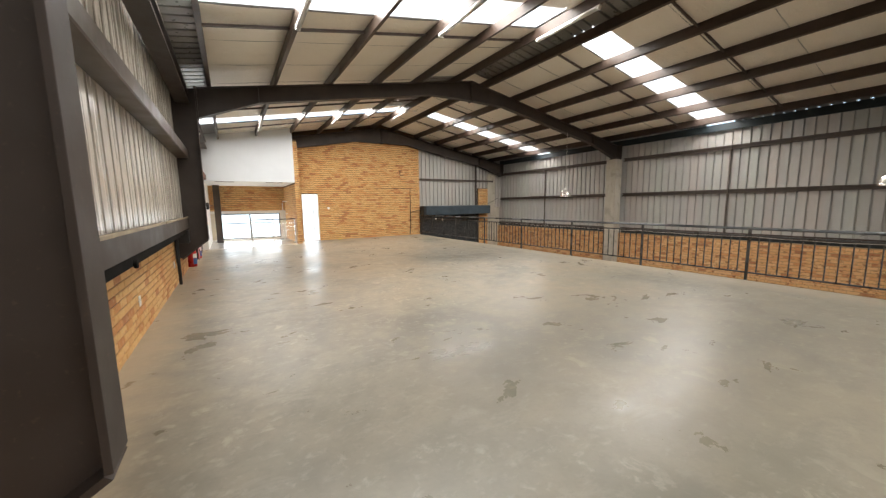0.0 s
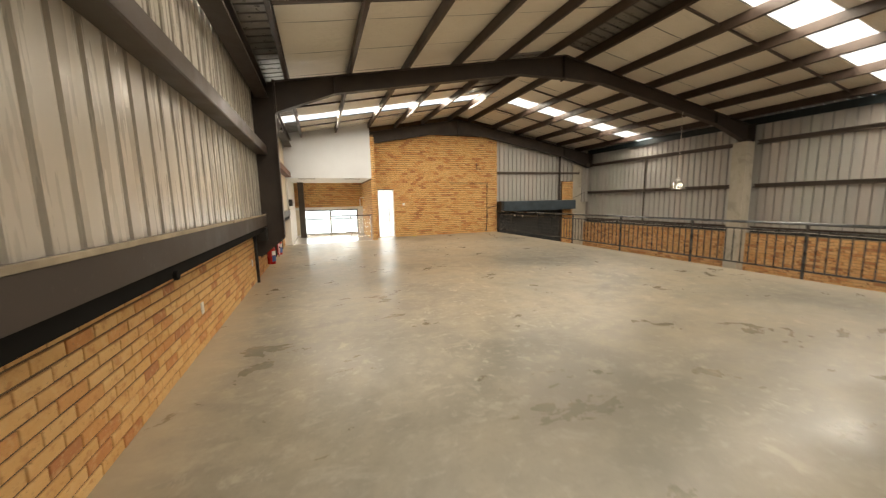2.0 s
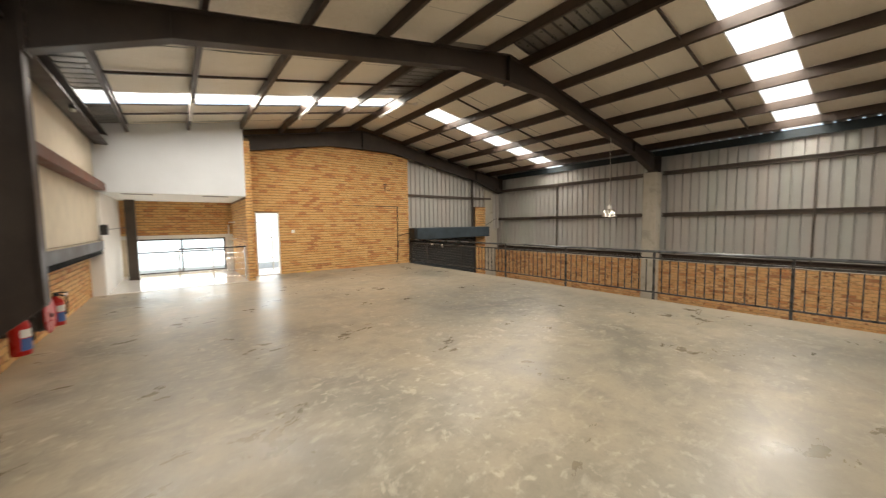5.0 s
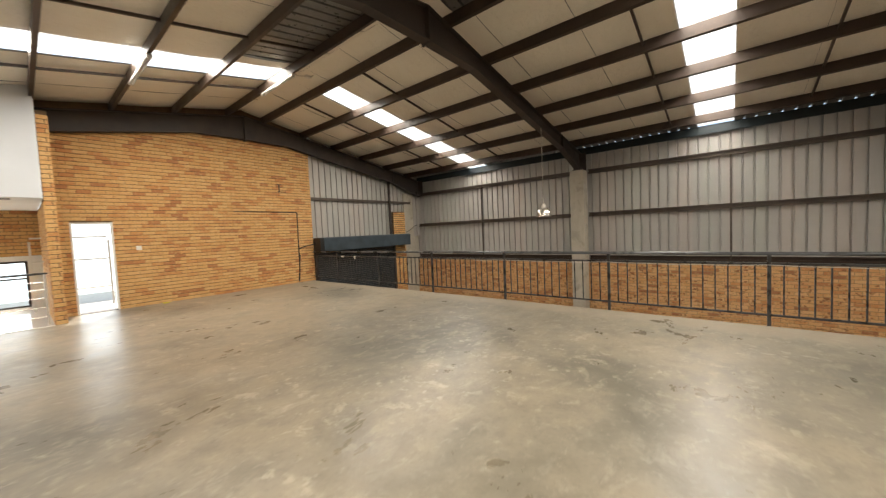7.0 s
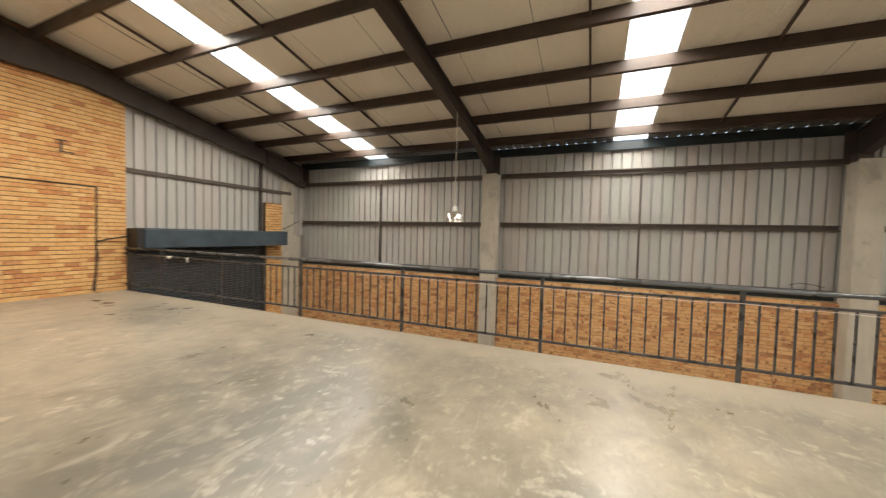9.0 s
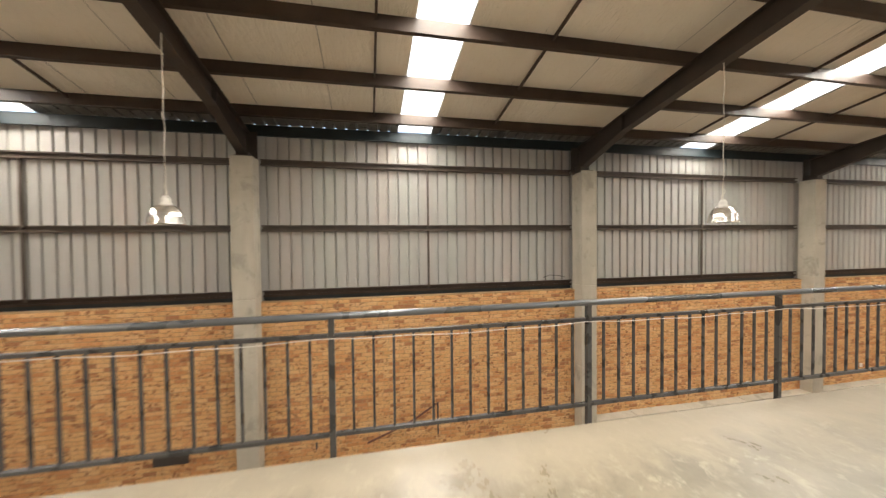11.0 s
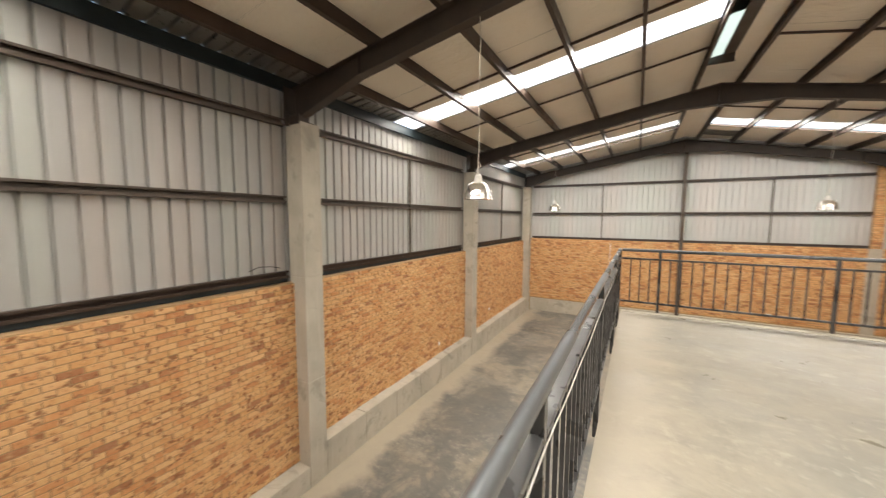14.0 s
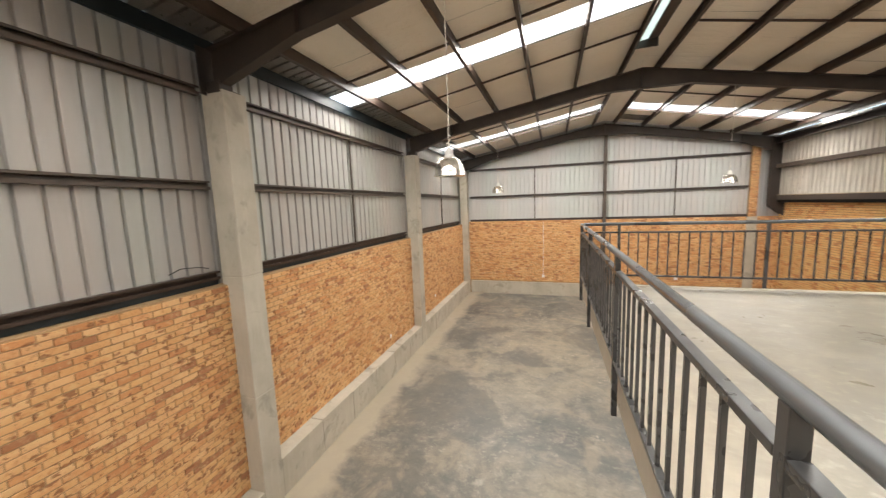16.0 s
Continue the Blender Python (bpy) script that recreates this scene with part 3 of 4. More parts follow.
def wall_back():
    wall = empty("wall_back", (5.4, Y_BACK, 0), "tan brick wall reaching up to the roof steel", "wall", kind="structure")
    z = lambda x: roof_z(x) - 0.02
    prof = [(8.40, LOW), (8.40, z(8.40)), (RIDGE_X, z(RIDGE_X)), (DOOR[1], z(DOOR[1])), (DOOR[1], LOW)]
    part("brick_backing", prism(prof, "y", Y_BACK + 0.004, Y_BACK + 0.26), M_MORTAR_MID, wall)
    part("lintel_wall", prism([(2.46, DOOR[3]), (DOOR[1], DOOR[3]), (DOOR[1], z(DOOR[1])), (2.46, z(2.46))], "y", Y_BACK + 0.004, Y_BACK + 0.26), M_MORTAR_MID, wall)
    part("jamb_wall", box((2.46, Y_BACK + 0.004, LOW), (DOOR[0], Y_BACK + 0.26, DOOR[3])), M_MORTAR_MID, wall)
    part("sill_wall", box((DOOR[0], Y_BACK + 0.004, LOW), (DOOR[1], Y_BACK + 0.26, -0.26)), M_MORTAR_MID, wall)
    part("side_wall", box((2.446, 15.08, LOW), (2.594, Y_BACK - 0.002, 4.06)), M_MORTAR_MID, wall)
    part("wall_sheet", ribbed("wall_sheet", 8.41, X_SHEET_R, lambda u, d, z: (u, Y_BACK + 0.12 + d, z), lambda u: 1.30, lambda x: roof_z(x) - 0.012, True), M_SHEET, wall)
    part("girt", box((8.41, Y_BACK + 0.05, 2.70), (13.2, Y_BACK + 0.118, 2.80), 0.004), M_GIRT, wall)
    part("girt_post", box((11.90, Y_BACK + 0.0, 1.42), (11.99, Y_BACK + 0.048, 3.95), 0.004), M_STEEL, wall)
    part("brick_jamb", box((12.10, Y_BACK + 0.004, LOW), (12.74, Y_BACK + 0.25, 2.35)), M_MORTAR_MID, wall)
    part("corner_column", box((12.78, Y_BACK + 0.06, LOW), (X_COL_R - 0.004, Y_BACK + 0.262, 3.16), 0.012), M_CONC, wall, "pale cast concrete corner column")
    part("outer_wall", box((8.40, Y_BACK + 0.27, LOW), (X_SHEET_R + 0.2, Y_BACK + 0.36, 4.9)), M_SHEET, wall)
    return wall


W_RIGHT, W_LEFT, W_GABLE, W_BACK = wall_right(), wall_left(), wall_gable(), wall_back()


# ---------------------------------------------------------------- steel frames and concrete columns
def portal_frame(y, xi=-0.242, column=True, deep=0.33, wing=0.1):
    f = empty("portal_frame", (RIDGE_X, y, 0), "dark painted steel portal frame with tapered haunches", "steel frame", "portal frames", "structure")
    t = rafter_top
    web = [(X_BRICK_L, 0.48), (-0.69, 0.48), (xi, 0.84), (xi, t(xi)), (X_BRICK_L, t(X_BRICK_L))]
    if column:
        part("column_web", prism(web, "y", y - 0.006, y + 0.006), M_STEEL, f)
        part("column_flange", box((xi, y - wing, 0.84), (xi + 0.018, y + wing, t(xi) + 0.02), 0.002), M_STEEL, f)
        part("column_foot", prism([(-0.69, 0.462), (-0.68, 0.462), (xi + 0.016, 0.825), (xi, 0.838), (-0.69, 0.478)], "y", y - wing, y + wing), M_STEEL, f)
        part("column_back", box((X_BRICK_L - 0.001, y - 0.1, 0.40), (X_BRICK_L + 0.018, y + 0.1, t(X_BRICK_L)), 0.002), M_STEEL, f)
    for sgn, x0, x1, xh in ((1, xi + 0.02, RIDGE_X, 0.90), (-1, X_COL_R + 0.25, RIDGE_X, 12.05)):
        xk = RIDGE_X - 1.25 * sgn
        under = [(x0, t(x0) - deep - 0.23), (xh, t(xh) - deep), (xk, t(xk) - deep), (x1, t(xk) - deep + 0.02)]
        part("rafter_web", prism([(x0, t(x0)), (x1, t(x1))] + under[::-1], "y", y - 0.006, y + 0.006), M_STEEL, f)
        part("top_flange", prism([(x0, t(x0) - 0.014), (x1, t(x1) - 0.014), (x1, t(x1)), (x0, t(x0))], "y", y - 0.085, y + 0.085), M_STEEL, f)
        for p, q in zip(under, under[1:]):
            part("bottom_flange", prism([p, q, (q[0], q[1] - 0.016), (p[0], p[1] - 0.016)], "y", y - 0.085, y + 0.085), M_STEEL, f)
        part("stiffener", box((xh - 0.006, y - 0.08, t(xh) - deep), (xh + 0.006, y + 0.08, t(xh) - 0.016)), M_STEEL, f)
    part("apex_plate", box((RIDGE_X - 0.02, y - 0.09, t(RIDGE_X) - deep - 0.255), (RIDGE_X + 0.02, y + 0.09, t(RIDGE_X) - 0.02), 0.002), M_STEEL, f)
    part("eave_plate", box((X_COL_R + 0.29, y - 0.20, 3.06), (X_COL_R + 0.31, y + 0.20, 3.72), 0.002), M_STEEL, f)
    plate_ = part("end_plate", box((xi + 0.02, y - 0.1, t(-0.2) - 0.60), (xi + 0.046, y + 0.1, t(-0.2) + 0.01), 0.002), M_STEEL, f)
    for k in range(4):
        for s in (-0.06, 0.06):
            part("bolt", lathe([(0.0, 0.0), (0.016, 0.0), (0.016, 0.014), (0.0, 0.014)], (0, 0, 0), 6), M_GIRT, plate_, "bright steel bolt").matrix_basis = pose(xi + 0.046, y + s, t(-0.2) - 0.10 - 0.12 * k, 0, 90, 0)
    part("rafter_seat", box((X_COL_R + 0.03, y - 0.11, 3.08), (X_COL_R + 0.28, y + 0.11, t(13.4) - 0.5), 0.004), M_STEEL, f)
    return f


for y in FRAMES_Y:
    portal_frame(y, -0.125 if y == 1.32 else -0.242, y < 15, 0.45 if y > 15 else 0.33, 0.07 if y == 1.32 else 0.1)


def concrete_column(y, x, head):
    c = empty("concrete_column", (x + 0.15, y, LOW), "square cast concrete column with stained chipped faces", "column", "concrete columns", "structure")
    prev = LOW
    for k, top in enumerate((-1.62, 0.36, head)):
        part("column_lift", box((x + 0.002 * (k % 2), y - 0.206, prev + (0.006 if k else 0)), (x + 0.40, y + 0.206, top), 0.012), M_CONC, c)
        prev = top
    part("column_core", box((x + 0.008, y - 0.198, LOW), (x + 0.39, y + 0.198, head - 0.06)), M_CONC, c)
    part("base_plate", box((x + 0.02, y - 0.13, head), (x + 0.30, y + 0.13, head + 0.015), 0.002), M_STEEL, c)
    return c


for y, x, head in ((16.33, X_COL_R, 3.16), (8.80, X_COL_R - 0.05, 3.16), (1.22, X_COL_R, 3.12), (-6.16, X_COL_R, 3.10), (-13.66, X_COL_R, 3.16)):
    concrete_column(y, x, head)


# ---------------------------------------------------------------- roof
PURLINS = [0.02, 1.22, 2.42, 3.62, 4.80, 6.02, 6.98, 8.20, 9.40, 10.60, 11.80, 12.98]


def purlin(x):
    s = -1 if x < RIDGE_X else 1
    z, h, w = rafter_top(x) + 0.002, 0.19, 0.065
    a, b = x - w / 2, x + w / 2
    zz = lambda q: z - SLOPE * s * (q - x)
    pts = [(a, zz(a)), (b, zz(b)), (b, zz(b) + 0.025), (b - 0.006, zz(b) + 0.025), (b - 0.006, zz(b) + 0.008), (a + 0.006, zz(a) + 0.008),
           (a + 0.006, zz(a) + h - 0.008), (b - 0.006, zz(b) + h - 0.008), (b - 0.006, zz(b) + h - 0.025), (b, zz(b) + h - 0.025), (b, zz(b) + h), (a, zz(a) + h)]
    p = part("purlin", prism(pts, "y", Y_GABLE - 0.1, Y_END), M_PURLIN)
    tagged(p, "brown painted steel channel purlin under the roof", "purlin", "roof purlins", "structure")


for x in PURLINS:
    purlin(x)


def sag_rods():
    for y0, y1 in BAYS:
        for frac in (1 / 3, 2 / 3):
            y = y0 + (y1 - y0) * frac
            for xs in (PURLINS[:6], PURLINS[6:]):
                for a, b in zip(xs, xs[1:]):
                    za, zb = rafter_top(a) + 0.13, rafter_top(b) + 0.13
                    r = part("sag_bar", prism([(a + 0.034, za - 0.02), (b - 0.034, zb - 0.02), (b - 0.034, zb + 0.02), (a + 0.034, za + 0.02)], "y", y - 0.018, y + 0.018), M_PURLIN)
                    tagged(r, "thin brown steel sag bar between purlins", "sag bar", "sag bars", "structure")


sag_rods()


def skylight_gaps(left):
    strips = SKY_L if left else SKY_R
    return [(y - strips[y] / 2, y + strips[y] / 2) for y in sorted(strips)]


VENTS = [(RIDGE_X, 6.98, -4.62, -2.0), (RIDGE_X, 6.98, 1.5, 8.65), (4.80, 6.02, 8.95, 12.2), (4.80, 6.02, -13.2, -12.2)]


def ceiling():
    """White blanket panels between the purlins, sagging a little, with open joints."""
    verts, faces = [], []
    r = random.Random(11)
    for xs, left in ((PURLINS[:6], True), ([6.02, RIDGE_X], True), ([RIDGE_X, 6.98], False), (PURLINS[6:], False)):
        gaps = skylight_gaps(left)
        for a, b in zip(xs, xs[1:]):
            edges, y = [], Y_GABLE
            cuts = sorted({g for gap in gaps for g in gap} | {Y_GABLE, Y_END} | {v for vx0, vx1, vy0, vy1 in VENTS for v in (vy0, vy1) if abs(vx0 - a) < 0.1})
            for c0, c1 in zip(cuts, cuts[1:]):
                m = (c0 + c1) / 2
                if any(g0 < m < g1 for g0, g1 in gaps) and b - a > 0.6:
                    continue
                if any(abs(vx0 - a) < 0.1 and vy0 < m < vy1 for vx0, vx1, vy0, vy1 in VENTS):
                    continue
                k = max(1, round((c1 - c0) / 1.22))
                edges += [(c0 + (c1 - c0) * i / k, c0 + (c1 - c0) * (i + 1) / k) for i in range(k)]
            for p, q in edges:
                n, drop, lean = len(verts), r.uniform(0.006, 0.03), r.uniform(-0.006, 0.006)
                for i in range(5):
                    for j in range(6):
                        u, v = i / 4, j / 5
                        x, yy = a + (b - a) * u, p + 0.004 + (q - p - 0.008) * v
                        sag = drop * math.sin(math.pi * u) * (0.6 + 0.4 * math.sin(math.pi * v)) + 0.004 * math.sin(9 * v + 3 * u) + lean * (v - 0.5)
                        verts.append((x, yy, roof_z(x) - 0.022 - sag))
                for i in range(4):
                    for j in range(5):
                        k = n + i * 6 + j
                        faces.append((k, k + 6, k + 7, k + 1))
    tagged(part("ceiling", grid_mesh("ceiling", verts, faces), M_INSUL, smooth=True), "off-white roof blanket panels with dark joints between purlins", "ceiling", kind="structure")


ceiling()


def roof():
    r = empty("roof", (RIDGE_X, 0, roof_z(RIDGE_X)), "pitched profiled metal roof with translucent strips", "roof", kind="structure")
    for left in (True, False):
        x1 = RIDGE_X if left else X_SHEET_R - 0.05
        cuts = [Y_GABLE - 0.35] + [g for gap in skylight_gaps(left) for g in gap] + [Y_END + 0.15]
        for k, (c0, c1) in enumerate(zip(cuts, cuts[1:])):
            sky_strip = k % 2 == 1
            x0 = X_SHEET_L - 0.08 if left else RIDGE_X
            xs = (x0, x1)
            data = ribbed("roof_sheet", c0, c1, lambda u, d, z: (z, u, roof_z(z) + d), lambda u: xs[0], lambda u: xs[1], not left)
            if sky_strip:
                if not left:
                    part("roof_sheet", ribbed("roof_sheet", c0, c1, lambda u, d, z: (z, u, roof_z(z) + d), lambda u: x0, lambda u: 6.99, True), M_ROOF, r)
                    x0 = 6.97
                part("skylight_sheet", ribbed("skylight_sheet", c0 - 0.12, c1 + 0.12, lambda u, d, z: (z, u, roof_z(z) + 0.052 + d), lambda u: x0 + 0.02, lambda u: x1 + 0.0, False, 0.008), M_POLY, r, "translucent corrugated daylight strip")
            else:
                if not left and c0 < VENTS[0][2] < c1:
                    part("roof_sheet", ribbed("roof_sheet", VENTS[0][2], c1, lambda u, d, z: (z, u, roof_z(z) + d), lambda u: 6.97, lambda u: x1, True), M_ROOF, r)
                    data = ribbed("roof_sheet", c0, VENTS[0][2], lambda u, d, z: (z, u, roof_z(z) + d), lambda u: x0, lambda u: x1, True)
                part("roof_sheet", data, M_ROOF, r)
    cap = [(RIDGE_X - 0.35, roof_z(RIDGE_X - 0.35) + 0.05), (RIDGE_X, roof_z(RIDGE_X) + 0.05), (RIDGE_X + 0.35, roof_z(RIDGE_X + 0.35) + 0.05), (RIDGE_X + 0.35, roof_z(RIDGE_X + 0.35) + 0.06), (RIDGE_X, roof_z(RIDGE_X) + 0.07), (RIDGE_X - 0.35, roof_z(RIDGE_X - 0.35) + 0.06)]
    for c0, c1 in ((Y_GABLE - 0.35, VENTS[0][2]), (VENTS[0][3], Y_END + 0.15)):
        part("ridge_cap", prism(cap, "y", c0, c1), M_ROOF, r)
    return r


ROOF = roof()


def ridge_vent():
    v = empty("ridge_ventilator", (6.75, -3.3, roof_z(6.75)), "pale green translucent ridge ventilator panel in a dark frame", "roof vent")
    z = lambda x: roof_z(x) - 0.015
    part("vent_panel", prism([(RIDGE_X, z(RIDGE_X)), (6.975, z(6.975)), (6.975, z(6.975) + 0.008), (RIDGE_X, z(RIDGE_X) + 0.008)], "y", VENTS[0][2] + 0.01, VENTS[0][3] - 0.005), M_VENT, v, "pale green translucent sheet")
    part("vent_board", prism([(RIDGE_X, z(RIDGE_X) - 0.03), (6.66, z(6.66) - 0.03), (6.66, z(6.66) - 0.01), (RIDGE_X, z(RIDGE_X) - 0.01)], "y", VENTS[0][2] + 0.04, VENTS[0][3] - 0.04), M_STEEL, v, "dark board beside the translucent sheet")
    for y in (VENTS[0][2] + 0.03, VENTS[0][3] - 0.025):
        part("vent_frame", box((RIDGE_X + 0.01, y - 0.02, z(6.93) - (0.14 if y < -3 else 0.02)), (6.945, y + 0.02, z(6.5) - 0.02), 0.003), M_STEEL, v)


ridge_vent()


# ---------------------------------------------------------------- balustrades
def balustrade(name, axis, fixed, posts, a, b, label):
    """A steel balustrade: round handrail, flat middle and bottom rails, square posts and balusters."""
    at = (fixed, a, 0) if axis == "y" else (a, fixed, 0)
    r = empty(name, at, label, "balustrade", "grey steel balustrades")
    P = (lambda u, v, z: (fixed + v, u, z)) if axis == "y" else (lambda u, v, z: (u, fixed + v, z))

    def bar(n, u0, u1, v, z0, z1, mat, bevel=0.003):
        lo, hi = P(u0, -v, z0), P(u1, v, z1)
        return part(n, box([min(p, q) for p, q in zip(lo, hi)], [max(p, q) for p, q in zip(lo, hi)], bevel), mat, r)

    part("handrail", tube([P(a, 0, 0.962), P((a + b) / 2, 0, 0.962), P(b, 0, 0.962)], 0.0245, 16), M_RAILTOP, r, "round glossy grey handrail", True)
    bal = None
    for p in posts:
        bar("post", p - 0.02, p + 0.02, 0.02, -0.30, 0.945, M_RAIL)
    ends = sorted(set([a] + list(posts) + [b]))
    for s, e in zip(ends, ends[1:]):
        if e - s < 0.1:
            continue
        s0, e0 = s + (0.021 if s in posts else 0), e - (0.021 if e in posts else 0)
        bar("middle_rail", s0, e0, 0.021, 0.815, 0.842, M_RAIL)
        bar("bottom_rail", s0, e0, 0.018, 0.128, 0.155, M_RAIL)
        n = round((e - s) / 0.141)
        for k in range(1, n):
            u = s + (e - s) * k / n
            if bal is None:
                bal = box((-0.0085, -0.0085, 0.155), (0.0085, 0.0085, 0.815)).copy()
                mesh = bpy.data.meshes.new("baluster")
                bal.to_mesh(mesh)
                mesh.materials.append(M_RAIL)
            o = part("baluster", mesh, None, r)
            o.location = P(u, 0, 0)
            o.matrix_parent_inverse = Matrix.Translation(r.location).inverted()
    return r


LONG_POSTS = [0.72, 2.72, 4.69, 6.67, 8.66, 10.63, 12.60, 14.57]
balustrade("balustrade", "y", RAIL_X, LONG_POSTS, RAIL_Y, Y_BACK - 0.01, "grey steel balustrade along the open slab edge")
balustrade("balustrade", "x", RAIL_Y, [7.82, 5.90, 3.98, 2.06, 0.14], -0.5, RAIL_X - 0.03, "grey steel balustrade across the slab end")
part("corner_post", box((RAIL_X - 0.024, RAIL_Y - 0.024, -0.30), (RAIL_X + 0.024, RAIL_Y + 0.024, 0.94), 0.003), M_RAIL, None)
tagged(bpy.data.objects["corner_post"], "grey square steel post at the balustrade corner", "post", "grey steel balustrades")


def light_strip():
    pts = []
    y = 0.76
    while y < 9.4:
        k = (y - 0.72) % 1.98 / 1.98
        pts.append((RAIL_X - 0.026, y, 0.812 - 0.018 * math.sin(math.pi * k) - 0.004 * math.sin(y * 9)))
        y += 0.12
    s = part("rope_light", tube(pts, 0.003, 6), M_PLASTIC, None, "", True)
    tagged(s, "thin white rope light tied under the balustrade rail", "rope light")


light_strip()


def rail_rags():
    for y, w, d in RAGS:
        g = random.Random(int(y * 100))
        verts, faces = [], []
        for i in range(5):
            z = 0.846 - (0.0, 0.004, 0.02, 0.05, 0.085)[i] * d
            x = RAIL_X - (0.0, 0.024, 0.028, 0.03, 0.026)[i]
            for k in range(4):
                verts.append((x + g.uniform(-0.006, 0.002), y + w * (k / 3 - 0.5) * (1 - 0.12 * i) + g.uniform(-0.008, 0.008), z + g.uniform(-0.008, 0.004) * (i > 1)))
        for i in range(4):
            for k in range(3):
                n = 4 * i + k
                faces.append((n, n + 1, n + 5, n + 4))
        o = part("cloth_rag", grid_mesh("cloth_rag", verts, faces), M_WHITE, None, "", True)
        o.modifiers.new("thickness", "SOLIDIFY").thickness = 0.003
        tagged(o, "small white cloth scrap tied over the balustrade rail", "rag", "rags on the balustrade")


RAGS = [(14.24, 0.22, 0.6), (13.63, 0.11, 1.1)]
rail_rags()


# ---------------------------------------------------------------- lamps
def pendant(x, y):
    p = empty("pendant_lamp", (x, y, 1.70), "spun aluminium high-bay pendant lamp on a white cord", "lamp", "high-bay pendants")
    at = (x, y, 1.70)
    part("shade", lathe([(0.193, 0.0), (0.189, 0.012), (0.186, 0.05), (0.172, 0.11), (0.146, 0.165), (0.108, 0.205), (0.067, 0.222), (0.065, 0.216), (0.104, 0.199), (0.141, 0.16), (0.168, 0.108), (0.180, 0.05), (0.185, 0.006), (0.193, 0.0)], at, 32), M_ALU, p, "", True)
    holder = part("lamp_holder", lathe([(0.0, 0.222), (0.062, 0.222), (0.062, 0.245), (0.05, 0.25), (0.05, 0.30), (0.038, 0.31), (0.03, 0.33), (0.0, 0.333)], at, 20), M_PLASTIC, p)
    part("bulb", lathe([(0.0, 0.06), (0.03, 0.066), (0.05, 0.10), (0.045, 0.15), (0.03, 0.19), (0.0, 0.2)], at, 16), M_TUBE, holder, "", True)
    top = rafter_top(x) - 0.34
    pts = [(x + 0.006 * math.sin(k * 1.7), y + 0.005 * math.sin(k * 2.3), 2.03 + (top - 2.03) * k / 12) for k in range(13)]
    part("cord", tube(pts, 0.006, 6), M_CORD, p)
    loop = [(x + 0.03 * math.sin(k * 0.8), y, 2.03 + 0.02 * k) for k in range(9)]
    part("cord_loop", tube(loop, 0.005, 6), M_CORD, p)


for x, y in ((10.55, 8.72), (10.02, 1.34), (10.55, -6.20), (4.2, -6.16)):
    pendant(x, y)


def batten(x, y, length=1.5):
    b = empty("batten_light", (x, y, rafter_top(x)), "white fluorescent batten light under a purlin", "lamp", "fluorescent battens")
    z = rafter_top(x) - 0.002
    body = part("body", prism([(x - 0.035, z - 0.035), (x + 0.035, z - 0.035), (x + 0.028, z), (x - 0.028, z)], "y", y - length / 2, y + length / 2, 0.003), M_PLASTIC, b)
    for dx in (-0.022, 0.022):
        part("tube", tube([(x + dx, y - length / 2 + 0.05, z - 0.052), (x + dx, y + length / 2 - 0.05, z - 0.052)], 0.013, 10), M_TUBE, b, "", True)
    for s in (-1, 1):
        part("lamp_holder", box((x - 0.038, y + s * (length / 2 - 0.03) - 0.012, z - 0.07), (x + 0.038, y + s * (length / 2 - 0.03) + 0.012, z - 0.036), 0.003), M_PLASTIC, body)


for y in (5.1, 12.95):
    for x in (1.22, 3.62, 6.02):
        batten(x, y)


# ---------------------------------------------------------------- back of the hall
def roller_shutter():
    s = empty("roller_shutter", (10.3, Y_BACK, LOW), "dark grey steel roller shutter, closed, under a blue-grey box", "roller shutter")
    part("shutter_box", prism([(Y_BACK - 0.42, 0.96), (Y_BACK - 0.42, 1.38), (Y_BACK - 0.38, 1.42), (Y_BACK + 0.05, 1.42), (Y_BACK + 0.05, 0.96)], "x", 8.56, 12.62, 0.004), M_SHUTBOX, s, "blue-grey sheet metal shutter box")
    part("end_cap", box((8.42, Y_BACK - 0.40, 0.90), (8.558, Y_BACK + 0.04, 1.41), 0.006), M_BLACK, s)
    for x in (8.47, 12.03):
        part("guide", box((x - 0.05, Y_BACK - 0.07, LOW), (x + 0.05, Y_BACK + 0.02, 0.958), 0.004), M_STEEL, s)
    slat = prism([(Y_BACK + 0.0, 0.0), (Y_BACK - 0.022, 0.012), (Y_BACK - 0.026, 0.036), (Y_BACK - 0.02, 0.06), (Y_BACK + 0.0, 0.069), (Y_BACK + 0.006, 0.069), (Y_BACK + 0.006, 0.0)], "x", 8.522, 11.978)
    mesh = bpy.data.meshes.new("slat")
    slat.to_mesh(mesh)
    mesh.materials.append(M_SHUTTER)
    z = LOW
    while z < 0.94:
        o = part("slat", mesh, None, s)
        o.location = (0, 0, z)
        o.matrix_parent_inverse = Matrix.Translation(s.location).inverted()
        z += 0.074


roller_shutter()


